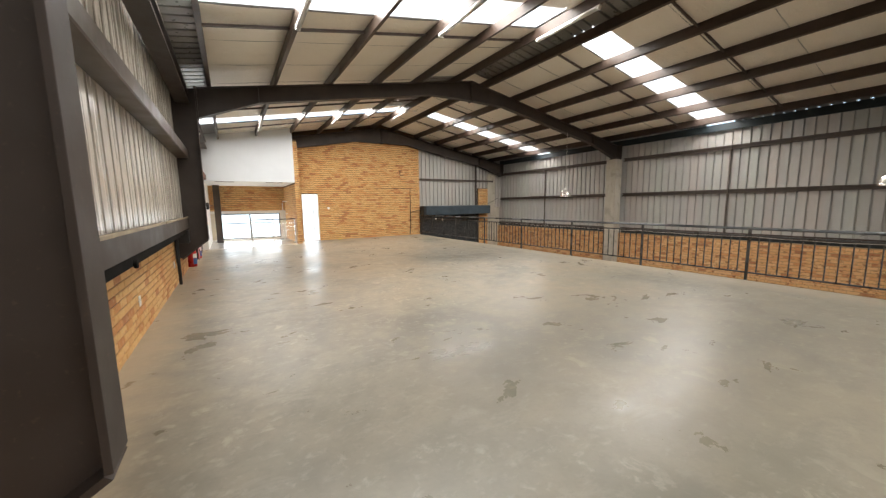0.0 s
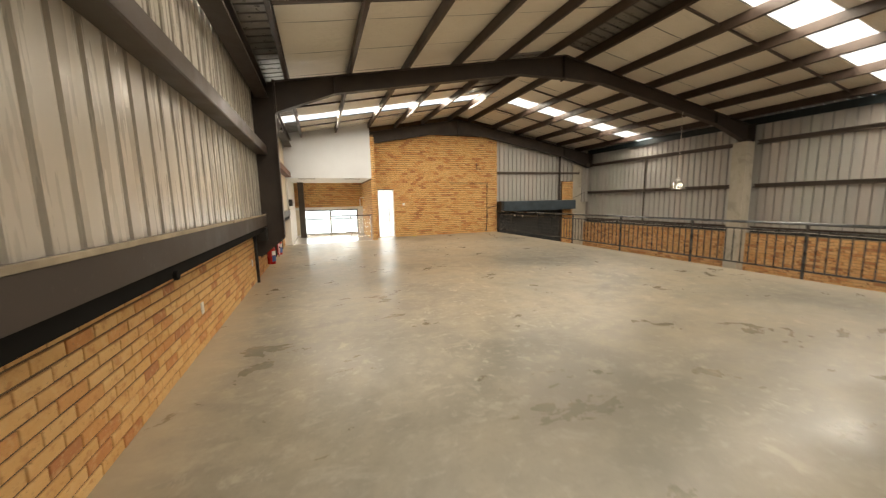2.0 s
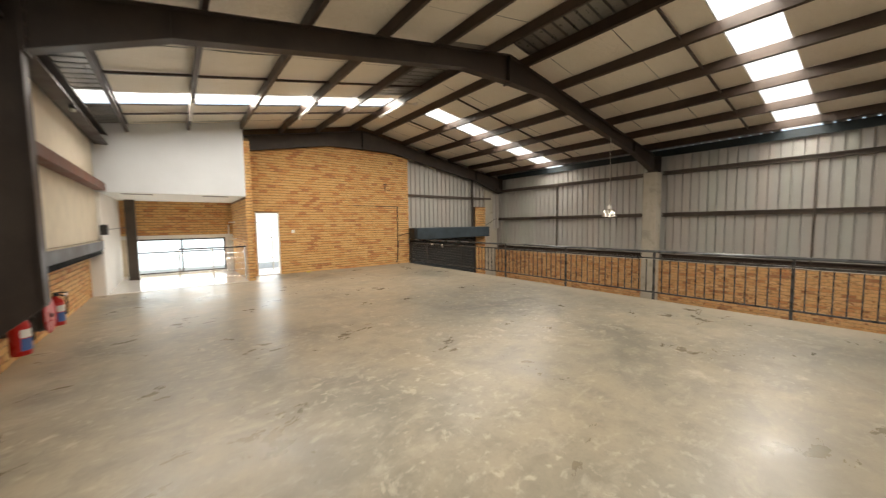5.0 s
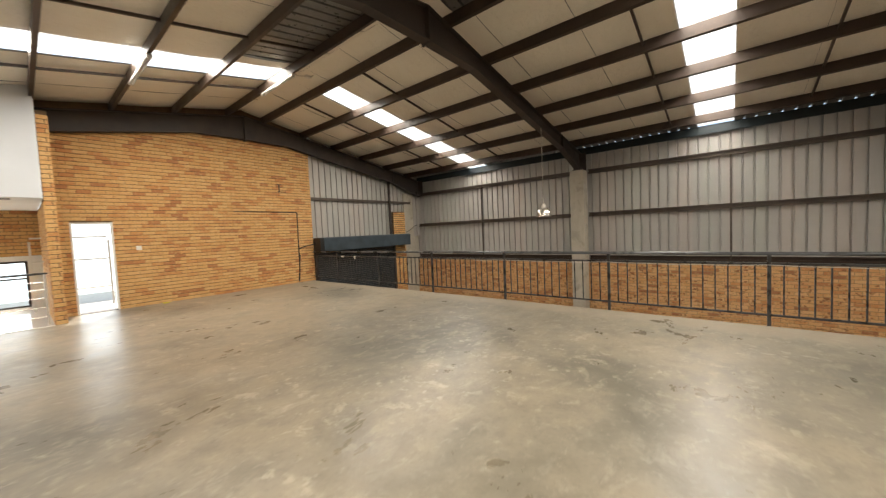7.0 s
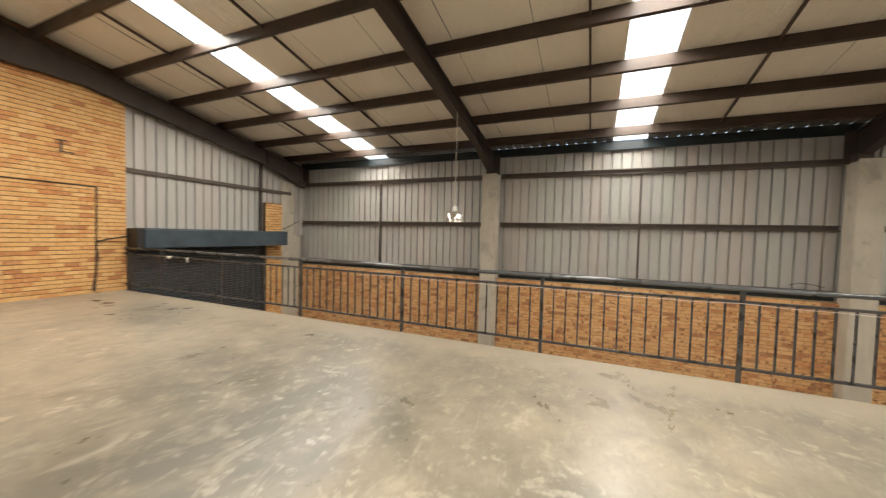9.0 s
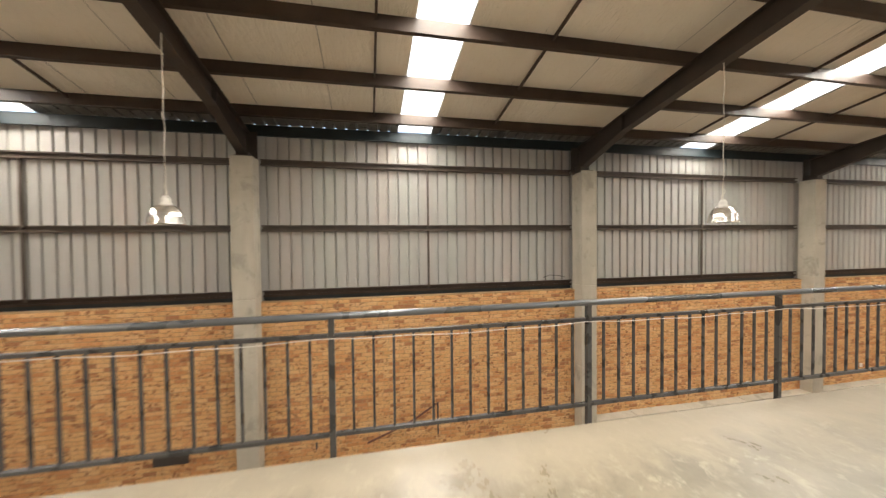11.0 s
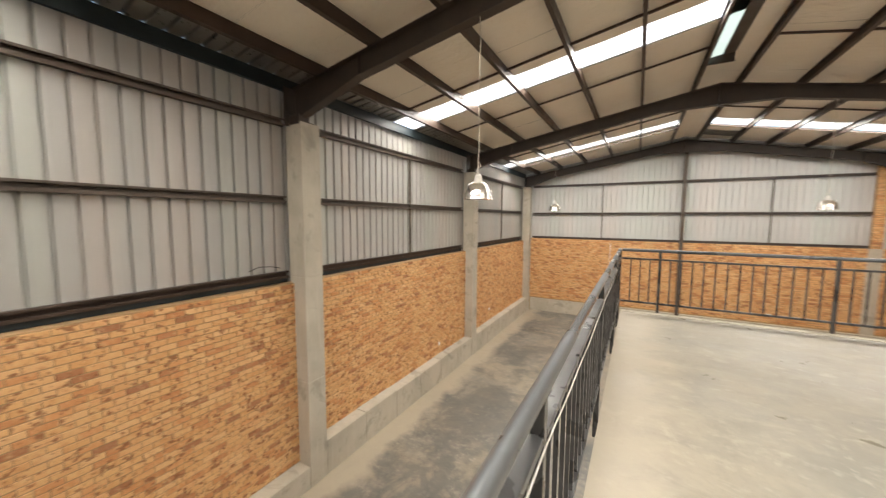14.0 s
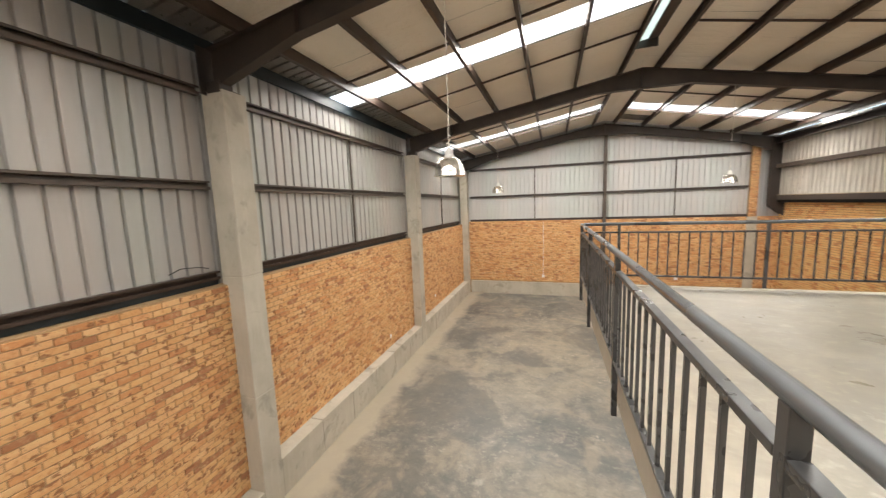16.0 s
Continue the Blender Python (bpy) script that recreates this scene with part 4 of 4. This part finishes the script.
def door_frame():
    d = empty("door_1", (3.12, Y_BACK, 0), "open doorway in the brick wall with a grey steel frame", "door", kind="structure")
    a, b, z0, z1 = DOOR
    part("door_jamb", box((a, Y_BACK - 0.012, 0), (a + 0.035, Y_BACK + 0.14, z1), 0.003), M_PLASTIC, d)
    part("door_jamb", box((b - 0.035, Y_BACK - 0.012, 0), (b, Y_BACK + 0.14, z1), 0.003), M_PLASTIC, d)
    part("door_head", box((a + 0.036, Y_BACK - 0.012, z1 - 0.035), (b - 0.036, Y_BACK + 0.14, z1), 0.003), M_PLASTIC, d)
    part("threshold", box((a, Y_BACK - 0.01, 0.0), (b, Y_BACK + 0.26, 0.012), 0.003), M_GIRT, d)
    tagged(part("balcony", box((2.2, Y_BACK + 0.37, -0.2), (6.0, Y_BACK + 2.2, -0.02), 0.01), M_WHITE), "sunlit white painted concrete balcony outside the doorway", "balcony", kind="structure")
    r = empty("balcony_rail", (2.3, Y_BACK + 1.6, 0), "white painted rail outside the doorway", "balustrade")
    for z in (0.44, 1.16, 1.72):
        part("rail_bar", tube([(2.25, Y_BACK + 1.6, z), (3.55, Y_BACK + 1.6, z)], 0.02, 8), M_PLASTIC, r)
    part("rail_post", box((2.22, Y_BACK + 1.58, -0.02), (2.26, Y_BACK + 1.62, 1.64), 0.003), M_PLASTIC, r)
    part("rail_post", box((3.55, Y_BACK + 1.58, -0.02), (3.59, Y_BACK + 1.62, 1.64), 0.003), M_PLASTIC, r)


door_frame()


# ---------------------------------------------------------------- stair landing
def landing():
    y0, y1 = 15.05, 18.35
    tagged(part("floor_landing", box((X_OUT_L, y0, -0.26), (2.44, y1, -0.004)), M_TILE), "pale glossy tiled floor of the stair landing", "floor", kind="structure")
    tagged(part("threshold_strip", box((-0.53, y0 - 0.05, 0.0), (2.44, y0 + 0.0, 0.006), 0.002), M_WHITE), "white strip along the landing edge", "trim", kind="structure")
    tagged(part("wall_landing_left", box((X_OUT_L, 15.0, -0.26), (-0.55, y1, 2.42)), M_WHITE), "white painted wall beside the landing", "wall", kind="structure")
    b = empty("bulkhead", (0.9, 15.0, 2.42), "white boarded bulkhead above the landing opening", "bulkhead", kind="structure")
    zt = lambda x: roof_z(x) - 0.004
    part("face", prism([(X_OUT_L + 0.2, 2.42), (2.44, 2.42), (2.44, zt(2.44)), (X_OUT_L + 0.2, zt(X_OUT_L + 0.2))], "y", 15.0, 15.06), M_BULK, b)
    # unseen panel added to keep sun from leaking over the bulkhead
    part("loft_sun_stop", prism([(X_OUT_L, 2.47), (2.46, 2.47), (2.46, roof_z(2.46) - 0.006), (X_OUT_L, roof_z(X_OUT_L) - 0.006)], "y", 16.2, 16.29), M_CONC, b)
    part("soffit", box((-0.55, 15.061, 2.42), (2.44, y1, 2.46)), M_WHITE, b)
    for x in (0.1, 1.75):
        f = part("light_slot", box((x - 0.3, 15.25, 2.412), (x + 0.3, 15.5, 2.419), 0.002), M_GIRT, b, "slim recessed ceiling fitting")
    w = empty("wall_landing", (0.9, y1, 0), "brick wall over a wide window at the end of the landing", "wall", kind="structure")
    part("brick_backing", box((X_OUT_L, y1 + 0.004, 1.32), (2.60, y1 + 0.24, 2.46)), M_MORTAR, w)
    part("lintel", box((X_OUT_L, y1 - 0.006, 1.20), (2.60, y1 + 0.24, 1.318), 0.004), M_WHITE, w)
    part("sill_wall", box((X_OUT_L, y1, LOW), (2.60, y1 + 0.24, 0.06)), M_WHITE, w)
    part("jamb", box((X_OUT_L, y1, 0.06), (-0.28, y1 + 0.24, 1.20)), M_PLASTER, w)
    part("jamb", box((2.20, y1, 0.06), (2.60, y1 + 0.24, 1.20)), M_WHITE, w)
    part("side_wall", box((2.46, Y_BACK + 0.27, LOW), (2.60, y1, 2.46)), M_MORTAR, w)
    win = empty("window_1", (0.95, y1 + 0.1, 0.06), "wide dark-framed window flooded with daylight", "window", kind="structure")
    yw = y1 + 0.06
    part("window_frame", box((-0.278, yw, 1.15), (2.198, yw + 0.05, 1.198), 0.003), M_STEEL, win)
    part("window_frame", box((-0.278, yw, 0.062), (2.198, yw + 0.05, 0.10), 0.003), M_STEEL, win)
    part("transom", box((-0.278, yw, 0.745), (2.198, yw + 0.05, 0.782), 0.003), M_STEEL, win)
    for x in (-0.258, 0.95, 2.178):
        part("mullion", box((x - 0.026, yw - 0.002, 0.10), (x + 0.026, yw + 0.052, 1.15), 0.003), M_STEEL, win)
    for x in (-0.238, 0.97):
        for za, zb in ((0.10, 0.74), (0.785, 1.15)):
            g = part("pane", box((x, yw + 0.02, za), (x + 1.188, yw + 0.026, zb)), M_GLASS, win)
            g.visible_shadow = False
    tagged(part("steel_post", box((-0.37, 17.7, -0.004), (-0.13, 17.9, 2.42), 0.006), M_GIRT), "dark steel post beside the landing window", "post", kind="structure")
    r = empty("landing_balustrade", (0.84, 15.12, 0), "slim pale steel balustrade with level bars at the stairhead", "balustrade")
    for x in (0.84, 1.58, 2.36):
        part("post", box((x - 0.018, 15.10, 0.0), (x + 0.018, 15.136, 0.99), 0.003), M_ALU, r)
    part("handrail", tube([(0.84, 15.118, 1.0), (2.40, 15.118, 1.0)], 0.02, 10), M_RAIL, r, "", True)
    for z in (0.18, 0.36, 0.54, 0.70, 0.84):
        part("bar", tube([(0.86, 15.118, z), (2.36, 15.118, z)], 0.006, 6), M_ALU, r)


landing()


# ---------------------------------------------------------------- small fittings
def plate(name, at, normal, w, h, label, mat=None, rocker=True):
    """A switch or socket plate on a wall; normal is 'x' or '-y'."""
    p = empty(name, at, label, "switch plate")
    x, y, z = at
    if normal == "x":
        cover = part("cover", box((x, y - w / 2, z - h / 2), (x + 0.012, y + w / 2, z + h / 2), 0.004), mat or M_PLASTIC, p)
        if rocker:
            part("rocker", box((x + 0.012, y - w / 5, z - h / 4), (x + 0.017, y + w / 5, z + h / 4), 0.002), M_WHITE, cover)
    else:
        cover = part("cover", box((x - w / 2, y - 0.012, z - h / 2), (x + w / 2, y, z + h / 2), 0.004), mat or M_PLASTIC, p)
        if rocker:
            part("rocker", box((x - w / 5, y - 0.017, z - h / 4), (x + w / 5, y - 0.012, z + h / 4), 0.002), M_WHITE, cover)


plate("wall_socket", (X_BRICK_L + 0.006, 5.36, 0.42), "x", 0.075, 0.12, "white plastic wall socket on the low brick wall")
plate("wall_socket", (X_BRICK_L + 0.006, 8.35, 0.42), "x", 0.075, 0.12, "white plastic wall socket on the low brick wall")
plate("wall_socket", (X_BRICK_L + 0.006, 12.6, 0.42), "x", 0.12, 0.075, "white plastic wall socket on the low brick wall")
plate("light_switch", (3.90, Y_BACK - 0.006, 1.39), "-y", 0.10, 0.10, "white plastic light switch beside the doorway")


def downpipe():
    d = empty("downpipe", (-0.72, 8.56, 0), "black pipe with a junction box beside the steel column", "pipe")
    part("pipe", tube([(-0.74, 8.56, 0.0), (-0.74, 8.56, 0.5), (-0.74, 8.56, 0.98)], 0.028, 12), M_BLACK, d, "", True)
    part("junction_box", box((-0.78, 8.58, 0.80), (-0.54, 8.79, 1.05), 0.008), M_BLACK, d)


downpipe()
j = part("junction_box", lathe([(0.0, 0.0), (0.034, 0.0), (0.036, 0.004), (0.036, 0.022), (0.032, 0.027), (0.0, 0.028)], (0, 0, 0), 18), M_STRIP, None)
j.matrix_basis = pose(X_BEAM_L - 0.006, 4.03, 1.012, 0, 90, 0)
tagged(j, "small round black junction box on the black strip", "junction box")


def extinguisher(y, x=-0.60, z=0.20):
    e = empty("fire_extinguisher", (x, y, z), "red fire extinguisher with white and blue label on brick", "extinguisher", "fire extinguishers")
    body = part("cylinder", lathe([(0.0, 0.0), (0.078, 0.004), (0.084, 0.02), (0.084, 0.33), (0.07, 0.37), (0.035, 0.395), (0.03, 0.42), (0.0, 0.422)], (x, y, z), 24), M_RED, e, "", True)
    wrap = lambda a, b, r: [(x + r * math.cos(k), y + r * math.sin(k)) for k in [a + (b - a) * i / 8 for i in range(9)]]
    for lo, hi, mat in ((0.20, 0.29, M_PLASTIC), (0.06, 0.19, M_BLUE)):
        outer, inner = wrap(-1.3, 0.45, 0.0865), wrap(-1.3, 0.45, 0.0835)
        part("label_print", prism(outer + inner[::-1], "z", z + lo, z + hi), mat, body)
    valve = part("valve", box((x - 0.02, y - 0.03, z + 0.42), (x + 0.03, y + 0.03, z + 0.455), 0.005), M_BLACK, e)
    part("lever", box((x - 0.02, y - 0.018, z + 0.458), (x + 0.12, y + 0.018, z + 0.472), 0.003), M_BLACK, valve)
    part("hose", tube([(x + 0.03, y, z + 0.44), (x + 0.10, y + 0.04, z + 0.40), (x + 0.10, y + 0.05, z + 0.27), (x + 0.09, y + 0.03, z + 0.14)], 0.011, 8), M_BLACK, valve, "black rubber hose", True)
    part("bracket", box((X_BRICK_L + 0.007, y - 0.06, z + 0.22), (x - 0.08, y + 0.06, z + 0.26), 0.003), M_STEEL, e)


extinguisher(9.5)
extinguisher(10.98)


def hose_reel(y, z=0.47):
    h = empty("hose_reel", (-0.6, y, z), "red fire hose reel on the brick wall", "hose reel")
    for x in (-0.74, -0.54):
        o = part("disc", lathe([(0.0, 0.0), (0.05, 0.0), (0.06, 0.006), (0.19, 0.006), (0.20, 0.0), (0.222, 0.0), (0.228, 0.01), (0.222, 0.02), (0.0, 0.02)], (0, 0, 0), 28), M_RED, h)
        o.matrix_basis = pose(x, y, z, 0, 90, 0)
    o = part("hose_coil", lathe([(0.10, 0.0), (0.18, 0.0), (0.195, 0.03), (0.18, 0.06), (0.195, 0.1), (0.18, 0.14), (0.19, 0.16), (0.18, 0.18), (0.10, 0.18)], (0, 0, 0), 28), M_BLACK, h, "", True)
    o.matrix_basis = pose(-0.72, y, z, 0, 90, 0)
    part("spindle", tube([(X_BRICK_L + 0.007, y, z), (-0.50, y, z)], 0.025, 10), M_STEEL, h)


hose_reel(10.3)


def speaker_box():
    tagged(part("alarm_siren", box((-0.55, 14.66, 1.42), (-0.42, 14.86, 1.66), 0.03), M_BLACK), "small black siren box above the wall ledge", "siren")


speaker_box()
c = part("siren_cable", tube([(-0.44, 14.86, 1.56), (-0.45, 15.6, 1.55), (-0.43, 16.6, 1.57), (-0.36, 17.7, 1.60)], 0.008, 6), M_BLACK)
tagged(c, "thin black cable from the siren box along the landing wall", "cable")


def conduits():
    c = empty("conduit", (7.85, Y_BACK - 0.02, 0), "black conduit running across and down the brick wall", "conduit")
    y = Y_BACK - 0.016
    part("level_run", tube([(6.0, y, 2.28), (7.0, y, 2.275), (7.88, y, 2.27)], 0.010, 8), M_BLACK, c)
    part("upright_run", tube([(7.88, y, 2.27), (7.87, y, 1.2), (7.86, y, 0.45), (7.80, y - 0.01, 0.05)], 0.016, 8), M_BLACK, c)
    part("cable", tube([(7.87, y - 0.01, 1.10), (8.05, y - 0.05, 1.16), (8.25, y - 0.1, 1.20), (8.42, y - 0.15, 1.25)], 0.016, 8), M_BLACK, c, "", True)
    part("spur", tube([(7.83, y, 0.02), (7.90, y, 0.9)], 0.012, 8), M_BLACK, c)
    b = empty("wall_bracket", (7.35, y, 3.0), "small dark steel bracket high on the brick wall", "bracket")
    part("plate", box((7.28, Y_BACK - 0.03, 3.12), (7.43, Y_BACK - 0.004, 3.145), 0.002), M_STEEL, b)
    part("stem", box((7.34, Y_BACK - 0.025, 2.92), (7.37, Y_BACK - 0.005, 3.12), 0.002), M_STEEL, b)
    part("plate", box((7.30, Y_BACK - 0.03, 2.90), (7.55, Y_BACK - 0.004, 2.92), 0.002), M_STEEL, b)
    g = part("column_cable", tube([(12.5, Y_BACK - 0.3, 1.48), (12.9, Y_BACK - 0.2, 1.60), (13.2, Y_BACK - 0.1, 1.72), (13.45, 15.9, 1.78)], 0.012, 8), M_BLACK)
    tagged(g, "black cable from the shutter box to the column", "cable")
    w = part("cable_end", tube([(13.76, 1.62, 0.53), (13.74, 1.80, 0.58), (13.74, 2.05, 0.60), (13.76, 2.2, 0.54)], 0.008, 6), M_BLACK)
    tagged(w, "loose black cable end on the wall girt", "cable")
    y_ = part("yellow_scrap", box((4.22, 15.74, 0.0), (4.36, 15.80, 0.035), 0.012), M_YELLOW)
    tagged(y_, "small yellow plastic scrap on the floor by the wall", "scrap")


conduits()


def roof_fittings():
    e = empty("motion_sensor", (-0.36, 11.7, 3.46), "small black motion sensor clipped under the eave channel", "sensor")
    part("bracket", box((-0.40, 11.66, 3.455), (-0.33, 11.74, 3.498), 0.004), M_BLACK, e)
    part("head", lathe([(0.0, 0.0), (0.03, 0.008), (0.038, 0.03), (0.034, 0.05), (0.0, 0.055)], (-0.365, 11.7, 3.40), 16), M_PLASTIC, e, "white domed lens", True)
    z = rafter_top(6.02) - 0.004
    c = empty("cable_joint", (6.3, 12.12, z), "white plastic cable joint hanging beside the ridge purlin", "cable joint")
    part("housing", box((6.22, 12.04, z - 0.05), (6.34, 12.14, z + 0.0), 0.012), M_PLASTIC, c)
    part("flex", tube([(6.05, 12.3, z + 0.06), (6.12, 12.22, z - 0.01), (6.22, 12.10, z - 0.03), (6.38, 12.2, z + 0.02), (6.5, 12.24, z + 0.12)], 0.011, 8), M_CORD, c, "", True)


roof_fittings()


def lower_hall_bits():
    x = X_BRICK_R - 0.008
    v = empty("wall_vent", (x, 10.3, -3.1), "dark metal vent low in the brick wall", "vent")
    part("frame", box((x - 0.03, 9.98, -2.9), (x, 10.6, -2.72), 0.005), M_STEEL, v)
    c = empty("wall_pipe", (x, 5.0, -2.5), "dark steel pipe bracket on the lower brick wall", "pipe")
    part("upright", tube([(x - 0.03, 4.92, -2.95), (x - 0.03, 4.92, -2.22)], 0.018, 8), M_STEEL, c)
    part("brace", tube([(x - 0.03, 4.94, -2.24), (x - 0.03, 5.6, -2.62), (x - 0.03, 6.5, -2.95)], 0.022, 8), M_RUST, c)
    u = part("wall_stub", tube([(x - 0.03, 7.56, -2.95), (x - 0.03, 7.56, -2.8)], 0.02, 8), M_STEEL)
    tagged(u, "short dark pipe stub on the plinth", "pipe")
    for yy, zz in ((-4.0, -2.65), (-8.4, -2.5)):
        o = empty("wall_socket", (x, yy, zz), "small white socket low on the brick wall", "switch plate")
        part("cover", box((x - 0.012, yy - 0.05, zz - 0.06), (x, yy + 0.05, zz + 0.06), 0.004), M_PLASTIC, o)
    o = empty("wall_socket", (3.07, Y_GABLE, -2.62), "small white socket low on the gable wall", "switch plate")
    part("cover", box((3.0, Y_GABLE + 0.006, -2.68), (3.14, Y_GABLE + 0.03, -2.56), 0.004), M_PLASTIC, o)
    o = empty("wall_conduit", (9.3, Y_GABLE, -2.6), "thin white conduit with a socket on the gable wall", "conduit")
    part("run", tube([(9.3, Y_GABLE + 0.02, -2.6), (9.3, Y_GABLE + 0.02, 0.3)], 0.012, 6), M_PLASTIC, o)
    part("socket", box((9.23, Y_GABLE + 0.01, -2.72), (9.37, Y_GABLE + 0.04, -2.58), 0.004), M_PLASTIC, o)


lower_hall_bits()


# ---------------------------------------------------------------- brickwork
PUT_R = lambda u, o, z: (X_BRICK_R - o, u, z)
PUT_L = lambda u, o, z: (X_BRICK_L + o, u, z)
PUT_G = lambda u, o, z: (u, Y_GABLE + o, z)
PUT_B = lambda u, o, z: (u, Y_BACK - o, z)


def single_bricks(rows, place, parent, mat):
    """Bricks as objects of their own, sharing a mesh for each length."""
    made, base = {}, Vector(place(0, 0, 0))
    for s, e, z0, z1 in rows:
        key = round(e - s, 3)
        if key not in made:
            c, w = 0.0035, e - s
            ring, inner = ((0, 0), (w, 0), (w, BH), (0, BH)), ((c, c), (w - c, c), (w - c, BH - c), (c, BH - c))
            verts = [Vector(place(u, -0.02, z)) - base for u, z in ring] + [Vector(place(u, 0.005, z)) - base for u, z in ring] + [Vector(place(u, 0.008, z)) - base for u, z in inner]
            faces = [q for k in range(4) for m in [(k + 1) % 4] for q in ((k, m, 4 + m, 4 + k), (4 + k, 4 + m, 8 + m, 8 + k))] + [(8, 9, 10, 11)]
            made[key] = grid_mesh("brick", verts, faces)
            made[key].materials.append(mat)
        o = new("brick", made[key])
        o.parent = parent
        o.matrix_parent_inverse = Matrix.Translation(parent.location).inverted()
        o.location = place(s, rng.uniform(-0.002, 0.003), z0 + rng.uniform(-0.0015, 0.0015))


def split_wall(rows, near, place, parent, mat, mat_one):
    u0, u1, z0, z1 = near
    inside = lambda q: u0 <= q[0] and q[1] <= u1 and z0 <= q[2] and q[3] <= z1
    brickwork("brickwork", [q for q in rows if not inside(q)], place, parent, rng, mat)
    single_bricks([q for q in rows if inside(q)], place, parent, mat_one)


split_wall(courses(Y_GABLE, Y_END, -3.25, 0.245), (0.4, 7.2, -0.66, 0.26), PUT_R, W_RIGHT, M_FLASHED, M_FLASHED_ONE)
split_wall(courses(-0.8, 13.6, -2.945, 0.36), (6.6, 13.4, -0.52, 0.38), PUT_G, W_GABLE, M_FLASHED, M_FLASHED_ONE)
brickwork("brickwork", courses(0.02, 0.33, 0.365, 3.55), lambda u, o, z: (u, Y_GABLE + 0.024 + o, z), W_GABLE, rng, M_FLASHED)
split_wall(courses(2.6, 8.40, 0.0, 4.9, [DOOR], back_top, 0.004), (3.4, 8.42, 0.0, 1.20), PUT_B, W_BACK, M_BRICKS, M_BRICK)
brickwork("brickwork", courses(12.10, 12.75, LOW, 2.36), PUT_B, W_BACK, rng)
brickwork("brickwork", courses(2.446, 2.594, 0.0, 4.04), lambda u, o, z: (u, 15.076 - o, z), W_BACK, rng)
brickwork("brickwork", courses(15.08, Y_BACK - 0.01, 0.0, 4.04), lambda u, o, z: (2.598 + o, u, z), W_BACK, rng)
brickwork("brickwork", courses(15.08, 18.3, -2.9, 2.40), lambda u, o, z: (2.442 - o, u, z), W_BACK, rng)
brickwork("brickwork", courses(-0.55, 2.44, 1.325, 2.40), lambda u, o, z: (u, 18.35 - o, z), bpy.data.objects["wall_landing"], rng)
brickwork("brickwork", courses(Y_GABLE, EDGE_Y, LOW, 0.975), PUT_L, W_LEFT, rng)
brickwork("brickwork", courses(EDGE_Y, 2.75, 0.002, 0.975), PUT_L, W_LEFT, rng)
brickwork("brickwork", courses(8.5, 15.0, 0.002, 0.975), PUT_L, W_LEFT, rng)


single_bricks(courses(2.75, 8.5, 0.002, 0.975), PUT_L, W_LEFT, M_BRICK)
